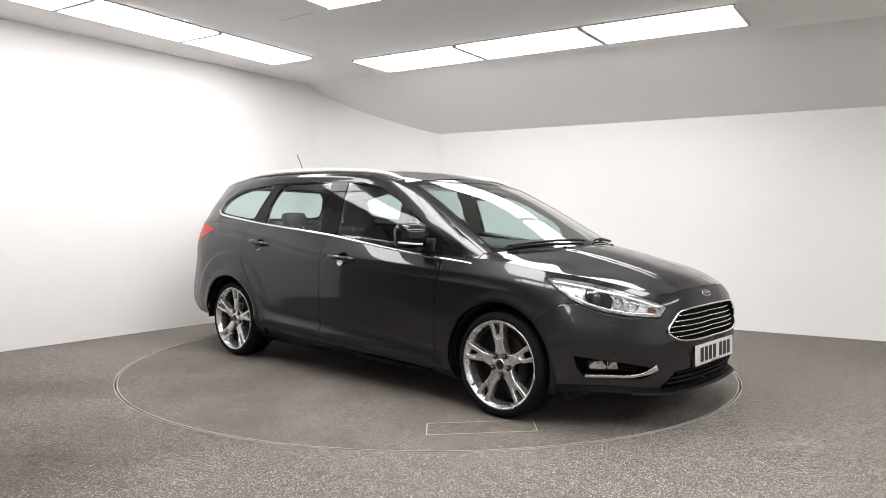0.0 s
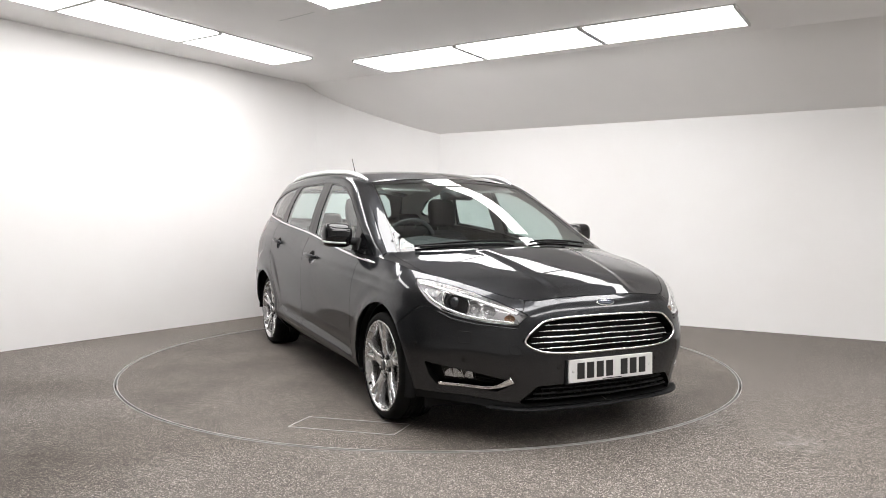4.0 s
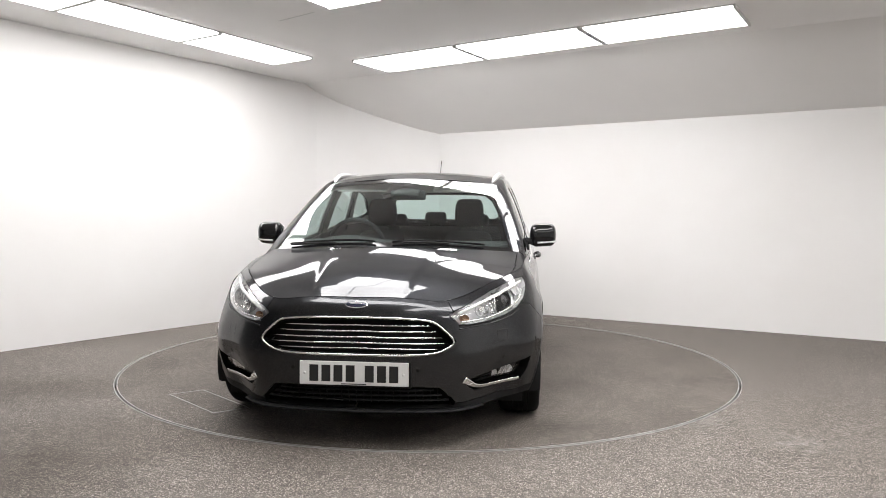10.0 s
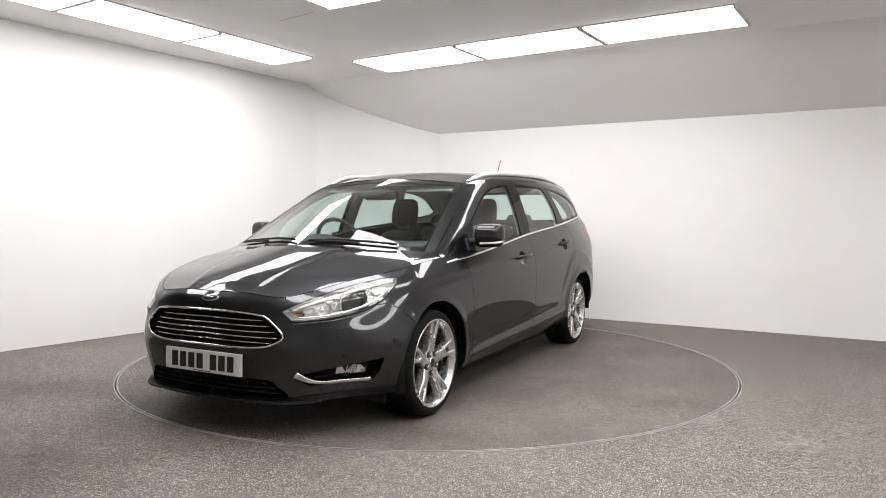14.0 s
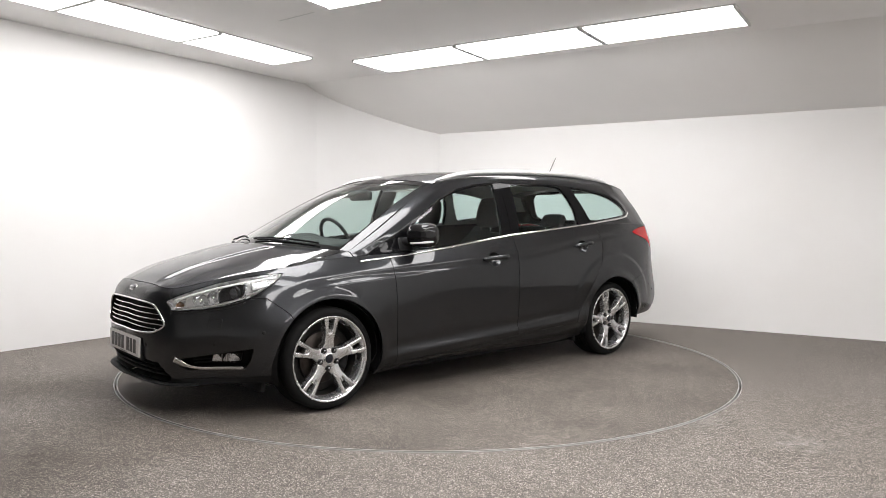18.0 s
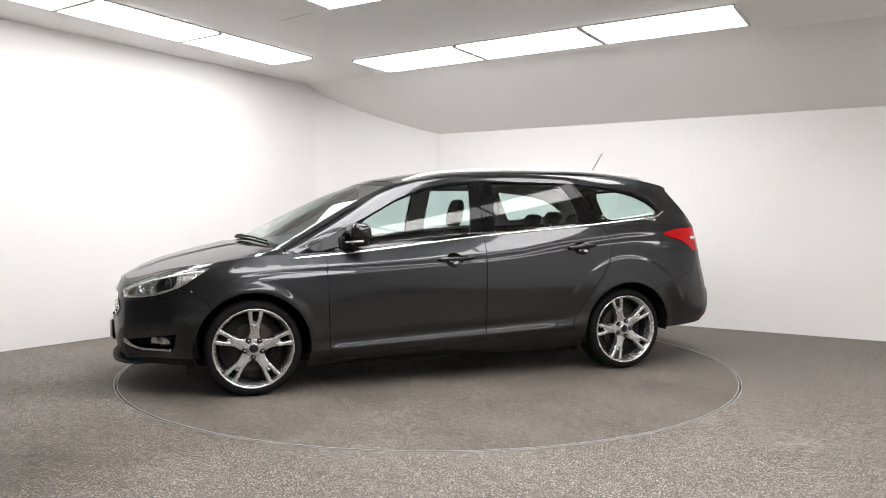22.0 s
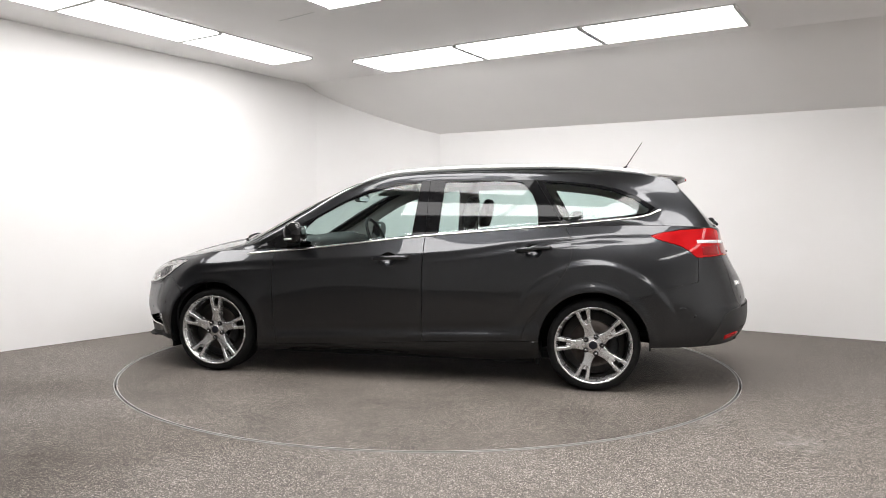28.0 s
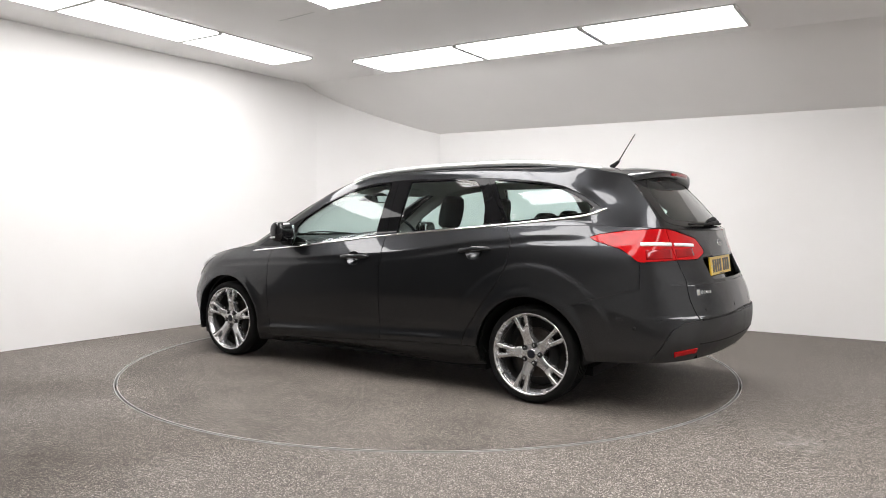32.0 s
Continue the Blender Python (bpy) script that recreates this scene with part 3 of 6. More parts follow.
def make_bonnet(na=80, ns=52):
    """Bonnet between the top edge of the wings and the centre line, with a raised middle."""
    first = int(round(shared_knots(LINES)[2] * 400))
    last = int(np.argmin(np.where(RIM[:, 0] > 1.0, np.abs(RIM[:, 0] - 1.125), 9)))
    row = RIM[first:last + 1]
    d = np.r_[0, np.cumsum(np.linalg.norm(np.diff(row, axis=0), axis=1))]
    a = np.linspace(0, 1, na + 1)
    e = np.stack([np.interp(a * d[-1], d, row[:, k]) for k in range(3)], axis=1)
    c = spline(BONNET_MID, a)
    s = np.linspace(0, 1, ns + 1)
    s2 = s[None, :, None]
    g = np.concatenate([c[:, None, :1] + (e - c)[:, None, :1] * bow(s2), e[:, None, 1:2] * s2, c[:, None, 2:] + (e - c)[:, None, 2:] * s2 ** 2.1], axis=2)
    # the leading edge follows the nose
    nose = RIM[:first + 1]
    lead = np.stack([np.interp(g[0, :, 1], nose[:, 1], nose[:, 0]), g[0, :, 1], np.interp(g[0, :, 1], nose[:, 1], nose[:, 2])], axis=1)
    g = g + (lead - g[0])[None] * np.clip(1 - a / .16, 0, 1)[:, None, None] ** 2
    # the rear edge follows the foot of the windscreen
    foot = np.concatenate([SCREEN[0], e[-1:]])
    tail = np.stack([np.interp(g[-1, :, 1], foot[:, 1], foot[:, 0]), g[-1, :, 1], np.interp(g[-1, :, 1], foot[:, 1], foot[:, 2])], axis=1)
    g = g + (tail - g[-1])[None] * np.clip((a - .72) / .28, 0, 1)[:, None, None] ** 2
    half = .20 + .09 * a[:, None]
    t = np.clip((g[..., 1] - half) / .05, 0, 1)
    fade = np.clip(a / .12, 0, 1)[:, None] * np.clip((1 - a) / .10, 0, 1)[:, None]
    g[..., 2] += .009 * (1 - t * t * (3 - 2 * t)) * fade
    return g


BONNET = make_bonnet()
ROOF = crowned(ROOF_SIDE, ROOF_MID, 90, 30, None, 2.3)
TAIL = crowned(TAIL_SIDE, TAIL_MID, 30, 30, 2.0, 2.0)


# ---------------------------------------------------------------- the car: cutting panels out of the surfaces
from mathutils.bvhtree import BVHTree


def grid_mesh(g):
    """Half of the body as a bmesh, its faces turned outwards."""
    bm = bmesh.new()
    vs = [[bm.verts.new(p) for p in row] for row in g]
    for i in range(len(vs) - 1):
        for j in range(len(vs[0]) - 1):
            q = []
            for v in (vs[i][j], vs[i + 1][j], vs[i + 1][j + 1], vs[i][j + 1]):
                if all((v.co - w.co).length > 1e-6 for w in q):
                    q.append(v)
            if len(q) > 2:
                bm.faces.new(q)
    bm.normal_update()
    votes = sum(1 if f.normal.dot(f.calc_center_median() - Vector((0, 0, 0.65))) > 0 else -1 for f in bm.faces)
    if votes < 0:
        bmesh.ops.reverse_faces(bm, faces=bm.faces)
    bm.normal_update()
    return bm


def tree_of(g):
    n, m = g.shape[:2]
    quads = [(i * m + j, (i + 1) * m + j, (i + 1) * m + j + 1, i * m + j + 1) for i in range(n - 1) for j in range(m - 1)]
    return BVHTree.FromPolygons([Vector(p) for p in g.reshape(-1, 3)], quads)


TREES = {"tub": tree_of(TUB), "side": tree_of(SIDE), "bonnet": tree_of(BONNET), "screen": tree_of(SCREEN), "roof": tree_of(ROOF), "tail": tree_of(TAIL)}


def hit(names, origin, way):
    best = None
    for k in names:
        loc, nor, _, d = TREES[k].ray_cast(Vector(origin), Vector(way).normalized())
        if loc is not None and (best is None or d < best[2]):
            best = (loc, nor if nor.dot(Vector(way)) < 0 else -nor, d)
    if best is None:
        # just past an edge: the nearest point of the surface
        spots = [Vector(origin) + Vector(way).normalized() * (.05 * i) for i in range(90)]
        near = min((TREES[k].find_nearest(o) for k in names for o in spots), key=lambda r: r[3])
        best = (near[0], near[1] if near[1].dot(Vector(way)) < 0 else -near[1], near[3])
    return best


def on_side(x, z):
    h = hit(("tub", "side"), (x, 3, z), (0, -1, 0))
    return (h[0], h[1])


def on_front(y, z):
    h = hit(("tub",), (4, y, z), (-1, 0, 0))
    return (h[0], h[1])


def on_rear(y, z):
    h = hit(("tub", "tail"), (-4, y, z), (1, 0, 0))
    return (h[0], h[1])


def on_front_corner(q, z):
    h = hit(("tub",), (q + 3, 3, z), (-1, -1, 0))
    return (h[0], h[1])


def on_rear_corner(q, z):
    h = hit(("tub",), (-q - 3, 3, z), (1, -1, 0))
    return (h[0], h[1])


PLANES = {
    "xz": lambda p: (p[:, 0], p[:, 2]),
    "yz": lambda p: (p[:, 1], p[:, 2]),
    "xy": lambda p: (p[:, 0], p[:, 1]),
    "fq": lambda p: (p[:, 0] - p[:, 1], p[:, 2]),
    "rq": lambda p: (-p[:, 0] - p[:, 1], p[:, 2]),
}


def inside(plane, poly, only=None):
    """Signed distance to a polygon drawn in one projection, negative inside it; only: a further condition."""
    poly = np.asarray(poly, float)

    def f(p):
        a, b = PLANES[plane](p)
        d2 = np.full(len(p), 1e9)
        sign = np.ones(len(p))
        for (x0, y0), (x1, y1) in zip(poly, np.roll(poly, -1, axis=0)):
            ex, ey = x1 - x0, y1 - y0
            wx, wy = a - x0, b - y0
            t = np.clip((wx * ex + wy * ey) / (ex * ex + ey * ey), 0, 1)
            d2 = np.minimum(d2, (wx - t * ex) ** 2 + (wy - t * ey) ** 2)
            c1, c2, c3 = b >= y0, b < y1, ex * wy > ey * wx
            flip = (c1 & c2 & c3) | (~c1 & ~c2 & ~c3)
            sign = np.where(flip, -sign, sign)
        d = sign * np.sqrt(d2)
        if only is not None:
            d = np.where(only(p), d, np.abs(d) + 0.05)
        return d
    return f


def beyond(plane, along, across):
    """Negative where the first coordinate lies below a line drawn over the second."""
    def f(p):
        a, b = PLANES[plane](p)
        return a - np.interp(b, along, across)
    return f


def disc_of(cx, cz, r, wide=1.015):
    return lambda p: np.hypot((p[:, 0] - cx) / wide, p[:, 2] - cz) - r


def cut(bm, f):
    """Cut the faces of bm along the line where f is nought."""
    wide = [q for q in bm.faces if len(q.verts) > 3]
    if wide:
        bmesh.ops.triangulate(bm, faces=wide)
    bm.verts.ensure_lookup_table()
    val = f(np.array([v.co for v in bm.verts]))
    val[np.abs(val) < 4e-4] = 0
    level = dict(zip(bm.verts, val))
    on = {v for v, k in level.items() if k == 0}
    touched = set()
    for e in list(bm.edges):
        a, b = e.verts
        if level[a] * level[b] < 0 and abs(level[a] - level[b]) < .5:
            touched.update(e.link_faces)
            _, v = bmesh.utils.edge_split(e, a, level[a] / (level[a] - level[b]))
            on.add(v)
    if not touched:
        return
    for face in list(touched):
        marks = [v for v in face.verts if v in on]
        if len(marks) == 2:
            a, b = marks
            if not any(e.other_vert(a) is b for e in a.link_edges):
                bmesh.utils.face_split(face, a, b)


def centres(bm):
    return np.array([f.calc_center_median() for f in bm.faces])


def take(bm, mask, sides="both", gap=0.0016, rim=0.012, inset=0.0, closed_middle=True):
    """Copy the masked faces into a new bmesh, pull their edge in by a gap and turn it inwards as a rim.
    sides: left, right, or both halves welded in the middle; inset sinks the whole piece below the surface."""
    faces = [f for f, k in zip(bm.faces, mask) if k]
    out = bmesh.new()
    number, pos, nor = {}, [], []
    for f in faces:
        for v in f.verts:
            if v not in number:
                number[v] = len(pos)
                pos.append(v.co - v.normal * inset)
                nor.append(v.normal.copy())
    lists = [[number[v] for v in f.verts] for f in faces]
    count, owner = {}, {}
    for k, l in enumerate(lists):
        for a, b in zip(l, l[1:] + l[:1]):
            key = (min(a, b), max(a, b))
            count[key] = count.get(key, 0) + 1
            owner[key] = (a, b, k)
    push = [Vector() for _ in pos]
    border = []
    # specks in the skin, left where points were merged, are no edges
    chain = {}

    def root(i):
        while chain.get(i, i) != i:
            i = chain[i]
        return i

    length = {}
    for (a, b), n in count.items():
        if n == 1:
            chain[root(a)] = root(b)
    for (a, b), n in count.items():
        if n == 1:
            k = root(a)
            length[k] = length.get(k, 0) + (pos[a] - pos[b]).length
    for key, n in count.items():
        if n != 1 or length[root(key[0])] < .03:
            continue
        a, b, k = owner[key]
        if sides == "both" and abs(pos[a].y) < 1e-4 and abs(pos[b].y) < 1e-4:
            continue
        border.append((a, b))
        mid = (pos[a] + pos[b]) / 2
        c = sum((pos[i] for i in lists[k]), Vector()) / len(lists[k])
        t = (pos[b] - pos[a])
        if t.length < 1e-9:
            continue
        t.normalize()
        w = (c - mid)
        w -= t * w.dot(t)
        if w.length > 1e-9:
            push[a] += w.normalized()
            push[b] += w.normalized()
    for i, w in enumerate(push):
        if w.length > 1e-6:
            d = w.normalized() * gap
            if sides == "both" and abs(pos[i].y) < 1e-4:
                d.y = 0
            pos[i] = pos[i] + d
    for s in ((1, -1) if sides == "both" else (1,) if sides == "left" else (-1,)):
        vs = [out.verts.new((p.x, p.y * s, p.z)) for p in pos]
        for l in lists:
            try:
                out.faces.new([vs[i] for i in (l if s > 0 else l[::-1])])
            except ValueError:
                pass
        if rim:
            low = {}
            for a, b in border:
                for i in (a, b):
                    if i not in low:
                        p = pos[i] - nor[i] * rim
                        low[i] = out.verts.new((p.x, p.y * s, p.z))
            for a, b in border:
                q = (vs[b], vs[a], low[a], low[b])
                try:
                    out.faces.new(q if s > 0 else q[::-1])
                except ValueError:
                    continue
                e = out.edges.get((vs[a], vs[b]))
                if e:
                    e.smooth = False
    if sides == "both":
        bmesh.ops.remove_doubles(out, verts=[v for v in out.verts if abs(v.co.y) < 1e-4], dist=1e-4)
    return out


def sweep(bm, pts, width, height, normals=None, closed=False, taper=None):
    """A bar of rounded section along pts; width lies in the surface, height along the normals."""
    n = len(pts)
    rows = []
    for i in range(n):
        a = pts[(i - 1) % n] if closed or i else pts[0]
        b = pts[(i + 1) % n] if closed or i < n - 1 else pts[-1]
        t = (b - a).normalized()
        up = normals[i] if normals else Vector((0, 0, 1))
        s = t.cross(up).normalized()
        up = s.cross(t).normalized()
        k = taper(i / (n - 1)) if taper else 1.0
        row = []
        for c, h in ((-.5, 0), (-.42, .6), (-.2, .95), (.2, .95), (.42, .6), (.5, 0), (.3, -.4), (-.3, -.4)):
            row.append(bm.verts.new(pts[i] + s * (c * width * k) + up * (h * height * k)))
        rows.append(row)
    m = len(rows[0])
    for i in range(n if closed else n - 1):
        p, q = rows[i], rows[(i + 1) % n]
        for k in range(m):
            bm.faces.new((p[k], p[(k + 1) % m], q[(k + 1) % m], q[k]))
    if not closed:
        bm.faces.new(rows[0][::-1])
        bm.faces.new(rows[-1])
    bmesh.ops.recalc_face_normals(bm, faces=bm.faces)
    return bm


def resample(pts, step, closed=False):
    """Points at even steps along a polyline in a plane."""
    p = [Vector(q) for q in pts]
    if closed:
        p.append(p[0])
    out = []
    for a, b in zip(p, p[1:]):
        k = max(1, int(round((b - a).length / step)))
        out += [a + (b - a) * (i / k) for i in range(k)]
    if not closed:
        out.append(p[-1])
    return out


def soften(pts, closed=False, times=2):
    """Round the corners of a polyline by cutting them."""
    for _ in range(times):
        n = len(pts)
        q = [] if closed else [pts[0]]
        for i in range(n if closed else n - 1):
            a, b = pts[i], pts[(i + 1) % n]
            q += [tuple(x * .75 + y * .25 for x, y in zip(a, b)), tuple(x * .25 + y * .75 for x, y in zip(a, b))]
        if not closed:
            q.append(pts[-1])
        pts = q
    return pts


def collar(bm, mask, side, depth, gap=0.0):
    """Only the turned-in wall round an opening."""
    out = take(bm, mask, side, gap=gap, rim=depth, inset=.002)
    out.faces.ensure_lookup_table()
    bmesh.ops.delete(out, geom=list(out.faces)[:int(np.sum(mask))], context="FACES")
    stray = [f for f in out.faces if all(abs(v.co.y) < .012 for v in f.verts)]
    bmesh.ops.delete(out, geom=stray, context="FACES")
    return out


def flip_y(bm):
    for v in bm.verts:
        v.co.y = -v.co.y
    bmesh.ops.reverse_faces(bm, faces=bm.faces)
    return bm


def both_sides(name, make, mat, parent, label="", smooth=True):
    """The same part on the left and, mirrored, on the right."""
    return [part(name, make(), mat, parent, label, smooth), part(name, flip_y(make()), mat, parent, label, smooth)]


CAR = new("estate_car")
tagged(CAR, "dark grey metallic estate car with silver alloy wheels on the turntable", "car")

# ---- outlines, in metres
BELT_LINE = [(1.09, .846), (.71, .880), (.342, .922), (-.115, .978), (-.444, 1.008), (-.863, 1.044), (-1.136, 1.069), (-1.31, 1.088), (-1.53, 1.110), (-1.65, 1.128), (-1.715, 1.162)]
DAYLIGHT = DOOR_TOP + [(x, z + .004) for x, z in BELT_LINE[::-1][1:-1]]
FRONT_PANE = [(.70, .888), (.66, 1.03), (.60, 1.092), (.551, 1.121), (.395, 1.209), (.239, 1.272), (.079, 1.315), (-.06, 1.334), (-.150, 1.342), (-.114, .986), (.2, .946)]
REAR_PANE = [(-.321, 1.346), (-.60, 1.350), (-.80, 1.347), (-.856, 1.336), (-.912, 1.268), (-.953, 1.171), (-.962, 1.058), (-.62, 1.029), (-.296, .999)]
QUARTER_PANE = [(-.985, 1.341), (-1.06, 1.336), (-1.164, 1.327), (-1.26, 1.314), (-1.36, 1.298), (-1.455, 1.275), (-1.56, 1.231), (-1.665, 1.166), (-1.635, 1.140), (-1.362, 1.106), (-1.155, 1.085), (-1.125, 1.095)]
LAMP_FRONT = [(1.654, .639), (1.602, .659), (1.447, .699), (1.273, .737), (1.09, .766), (.893, .785), (.785, .789), (.80, .770), (.832, .744), (.932, .685), (1.041, .647), (1.189, .619), (1.353, .603), (1.541, .592), (1.592, .598)]
LAMP_REAR = [(.838, .997), (.917, 1.016), (1.075, 1.036), (1.306, 1.049), (1.40, 1.046), (1.50, 1.032), (1.74, .992), (1.845, .925), (1.835, .905), (1.73, .873), (1.464, .873), (1.14, .862), (1.115, .872), (1.085, .896), (1.025, .934), (.93, .960), (.87, .978)]
GRILLE = [(0, .631), (.20, .629), (.345, .618), (.385, .603), (.478, .519), (.43, .483), (.367, .463), (.20, .457), (0, .456)]
LOWER_GRILLE = [(0, .305), (.30, .305), (.40, .300), (.47, .228), (.46, .205), (0, .200)]
FOG_HOLE = [(.83, .395), (.75, .378), (.64, .355), (.545, .333), (.50, .326), (.557, .270), (.65, .275), (.775, .283), (.808, .33)]
GATE_Z, GATE_Q = [.52, .548, .60, .661, .768, .87, .95, 1.06], [1.66, 1.621, 1.575, 1.538, 1.524, 1.463, 1.42, 1.375]


def front_of(p):
    return p[:, 0] > 1.2


def rear_of(p):
    return p[:, 0] < -1.2


ARCH_F, ARCH_R_ = disc_of(WHEEL_X, WHEEL_Z + .005, .341), disc_of(-WHEEL_X, WHEEL_Z + .005, .341)
f_lamp = inside("fq", LAMP_FRONT, front_of)
r_lamp = inside("rq", LAMP_REAR, rear_of)
f_grille = inside("yz", GRILLE + [(-.05, .456), (-.05, .631)], lambda p: p[:, 0] > 1.7)
f_lower = inside("yz", LOWER_GRILLE + [(-.05, .2), (-.05, .305)], lambda p: p[:, 0] > 1.7)
f_fog = inside("yz", FOG_HOLE, lambda p: p[:, 0] > 1.6)
door_front = beyond("xz", [.2, .45, .60, .76, .80, .9, 1.1], [.853, .863, .868, .872, .875, .880, .89])
door_mid = beyond("xz", [.2, .6, 1.1], [-.211, -.206, -.212])
door_rear = beyond("xz", [.20, .39, .54, .677, .767, .834, .90, .964, 1.004, 1.06, 1.3], [-.83, -.885, -.985, -1.091, -1.149, -1.174, -1.184, -1.183, -1.162, -1.135, -1.0])
door_low = lambda p: p[:, 2] - np.interp(p[:, 0], [-.95, -.83, -.566, -.212, .192, .694, .86], [.31, .306, .296, .276, .248, .220, .212])
bumper_front = lambda p: np.interp(p[:, 2], [.3, .575, .63, .69, .74], [.40, .700, .805, .93, 1.03]) - (p[:, 0] - p[:, 1])
nose_top = lambda p: 1.62 - (p[:, 0] - p[:, 1])
gate = lambda p: np.interp(p[:, 2], GATE_Z, GATE_Q) - (-p[:, 0] - p[:, 1])
gate_low = lambda p: (p[:, 2] - np.interp(p[:, 1], [0, .3, .62], [.572, .563, .549]))
bumper_rear = lambda p: (np.interp(-p[:, 0] - p[:, 1], [.60, .688, .85, 1.01, 1.15, 1.4], [.58, .610, .658, .693, .716, .74]) - p[:, 2])
lamp_foot = lambda p: 1.14 - (-p[:, 0] - p[:, 1])
dark_bumper = lambda p: (np.interp(-p[:, 0] - p[:, 1], [1.0, 1.23, 1.33, 1.374, 1.47, 1.63, 2.3], [.20, .318, .45, .496, .532, .545, .560]) - p[:, 2])
lip_front = lambda p: p[:, 2] - np.interp(p[:, 0], [1.60, 1.74, 1.885, 2.06], [.240, .240, .232, .218])
dish_front = lambda p: np.where(p[:, 1] > .6, (np.hypot((p[:, 0] - .028) / .058, (p[:, 2] - .820) / .047) - 1) * .05, 1.0)
dish_rear = lambda p: np.where(p[:, 1] > .6, (np.hypot((p[:, 0] + .938) / .056, (p[:, 2] - .889) / .045) - 1) * .05, 1.0)
plate_hole = inside("yz", [(-.05, .760), (.365, .760), (.385, .775), (.385, .880), (-.05, .884)], lambda p: p[:, 0] < -1.9)


def near_front(f, test):
    return lambda p: np.where(test(p), f(p), 1.0)


def tidy(bm):
    """Merge points left close together by the cuts and drop slivers that folded over."""
    bmesh.ops.remove_doubles(bm, verts=bm.verts, dist=.003)
    bm.normal_update()
    bad = []
    for f in bm.faces:
        near = Vector()
        for e in f.edges:
            for g in e.link_faces:
                if g is not f:
                    near += g.normal * g.calc_area()
        if f.calc_area() < 2e-7 or f.normal.dot(near) < 0:
            bad.append(f)
    bmesh.ops.delete(bm, geom=bad, context="FACES")
    bm.normal_update()


tub = grid_mesh(TUB)
for f in (ARCH_F, ARCH_R_, f_lamp, r_lamp, f_grille, f_lower, f_fog,
          near_front(door_front, lambda p: np.abs(p[:, 0] - .9) < .3), near_front(door_mid, lambda p: np.abs(p[:, 0] + .2) < .2),
          near_front(door_rear, lambda p: np.abs(p[:, 0] + 1.0) < .4), near_front(door_low, lambda p: np.abs(p[:, 0]) < 1.25),
          near_front(bumper_front, lambda p: (p[:, 0] > 1.3) & (p[:, 2] < .8)), near_front(nose_top, lambda p: (p[:, 0] > 1.7) & (p[:, 2] > .62)),
          near_front(gate, lambda p: (p[:, 0] < -1.7) & (p[:, 2] > .53)), near_front(gate_low, lambda p: (p[:, 0] < -1.7)),
          near_front(bumper_rear, lambda p: (p[:, 0] < -1.4) & (p[:, 2] < .80)), near_front(lamp_foot, lambda p: (p[:, 0] < -1.5) & (p[:, 2] > .6)),
          near_front(dark_bumper, lambda p: p[:, 0] < -1.6), near_front(lip_front, lambda p: p[:, 0] > 1.5), dish_front, dish_rear, plate_hole):
    cut(tub, f)
tidy(tub)
C = centres(tub)
hole = (ARCH_F(C) < 0) | (ARCH_R_(C) < 0)
is_lamp_f, is_lamp_r = f_lamp(C) < 0, r_lamp(C) < 0
is_grille, is_lower, is_fog = f_grille(C) < 0, f_lower(C) < 0, f_fog(C) < 0
cx, cz = C[:, 0], C[:, 2]
is_dish_f, is_dish_r, is_plate = dish_front(C) < 0, dish_rear(C) < 0, plate_hole(C) < 0
free = ~(hole | is_dish_f | is_dish_r | is_plate | is_lamp_f | is_lamp_r | is_grille | is_lower | is_fog)
ahead = cx > 1.0
in_bumper_f = ahead & (((cz < .60) & (cx > WHEEL_X) & (bumper_front(C) < 0)) | ((cz >= .60) & (bumper_front(C) < 0) & ((nose_top(C) < 0) | (cz < .66))))
in_lip = in_bumper_f & (lip_front(C) < 0)
between = (cx < WHEEL_X) & (cx > -WHEEL_X)
in_sill = between & (door_low(C) < 0)
in_door_f = between & ~in_sill & (door_front(C) < 0) & (door_mid(C) > 0)
in_door_r = between & ~in_sill & (door_mid(C) < 0) & (door_rear(C) > 0)
behind = (cx < -.7)
in_gate = behind & (gate(C) < 0) & (gate_low(C) > 0)
in_bumper_r = behind & ~in_gate & (cx < -1.4) & (((bumper_rear(C) > 0)) | ((lamp_foot(C) < 0) & (cz < .87)))
in_dark = in_bumper_r & (dark_bumper(C) > 0)
in_quarter = behind & ~in_gate & ~in_bumper_r & ~in_sill & (door_rear(C) < 0)
in_fender = (cx > .5) & ~in_bumper_f & ~in_sill & (door_front(C) > 0)

part("front_bumper", take(tub, free & in_bumper_f & ~in_lip, gap=.0022), PAINT, CAR)
part("front_lip", take(tub, free & in_lip), BLACK_PLASTIC, CAR, "grained black lower lip")
part("tailgate_lower", take(tub, free & in_gate, gap=.003), PAINT, CAR)
part("rear_bumper", take(tub, free & in_bumper_r & ~in_dark), PAINT, CAR)
part("bumper_skirt", take(tub, free & in_dark), SKIRT_PLASTIC, CAR, "satin dark grey lower rear bumper")
DOORS = {}
for side in ("left", "right"):
    part("front_wing", take(tub, free & in_fender, side), PAINT, CAR)
    DOORS["front", side] = part("front_door", take(tub, free & in_door_f, side, gap=.0024), PAINT, CAR)
    DOORS["rear", side] = part("rear_door", take(tub, free & in_door_r, side, gap=.0024), PAINT, CAR)
    part("sill", take(tub, free & in_sill, side), PAINT, CAR)
    part("rear_quarter", take(tub, free & in_quarter, side), PAINT, CAR)

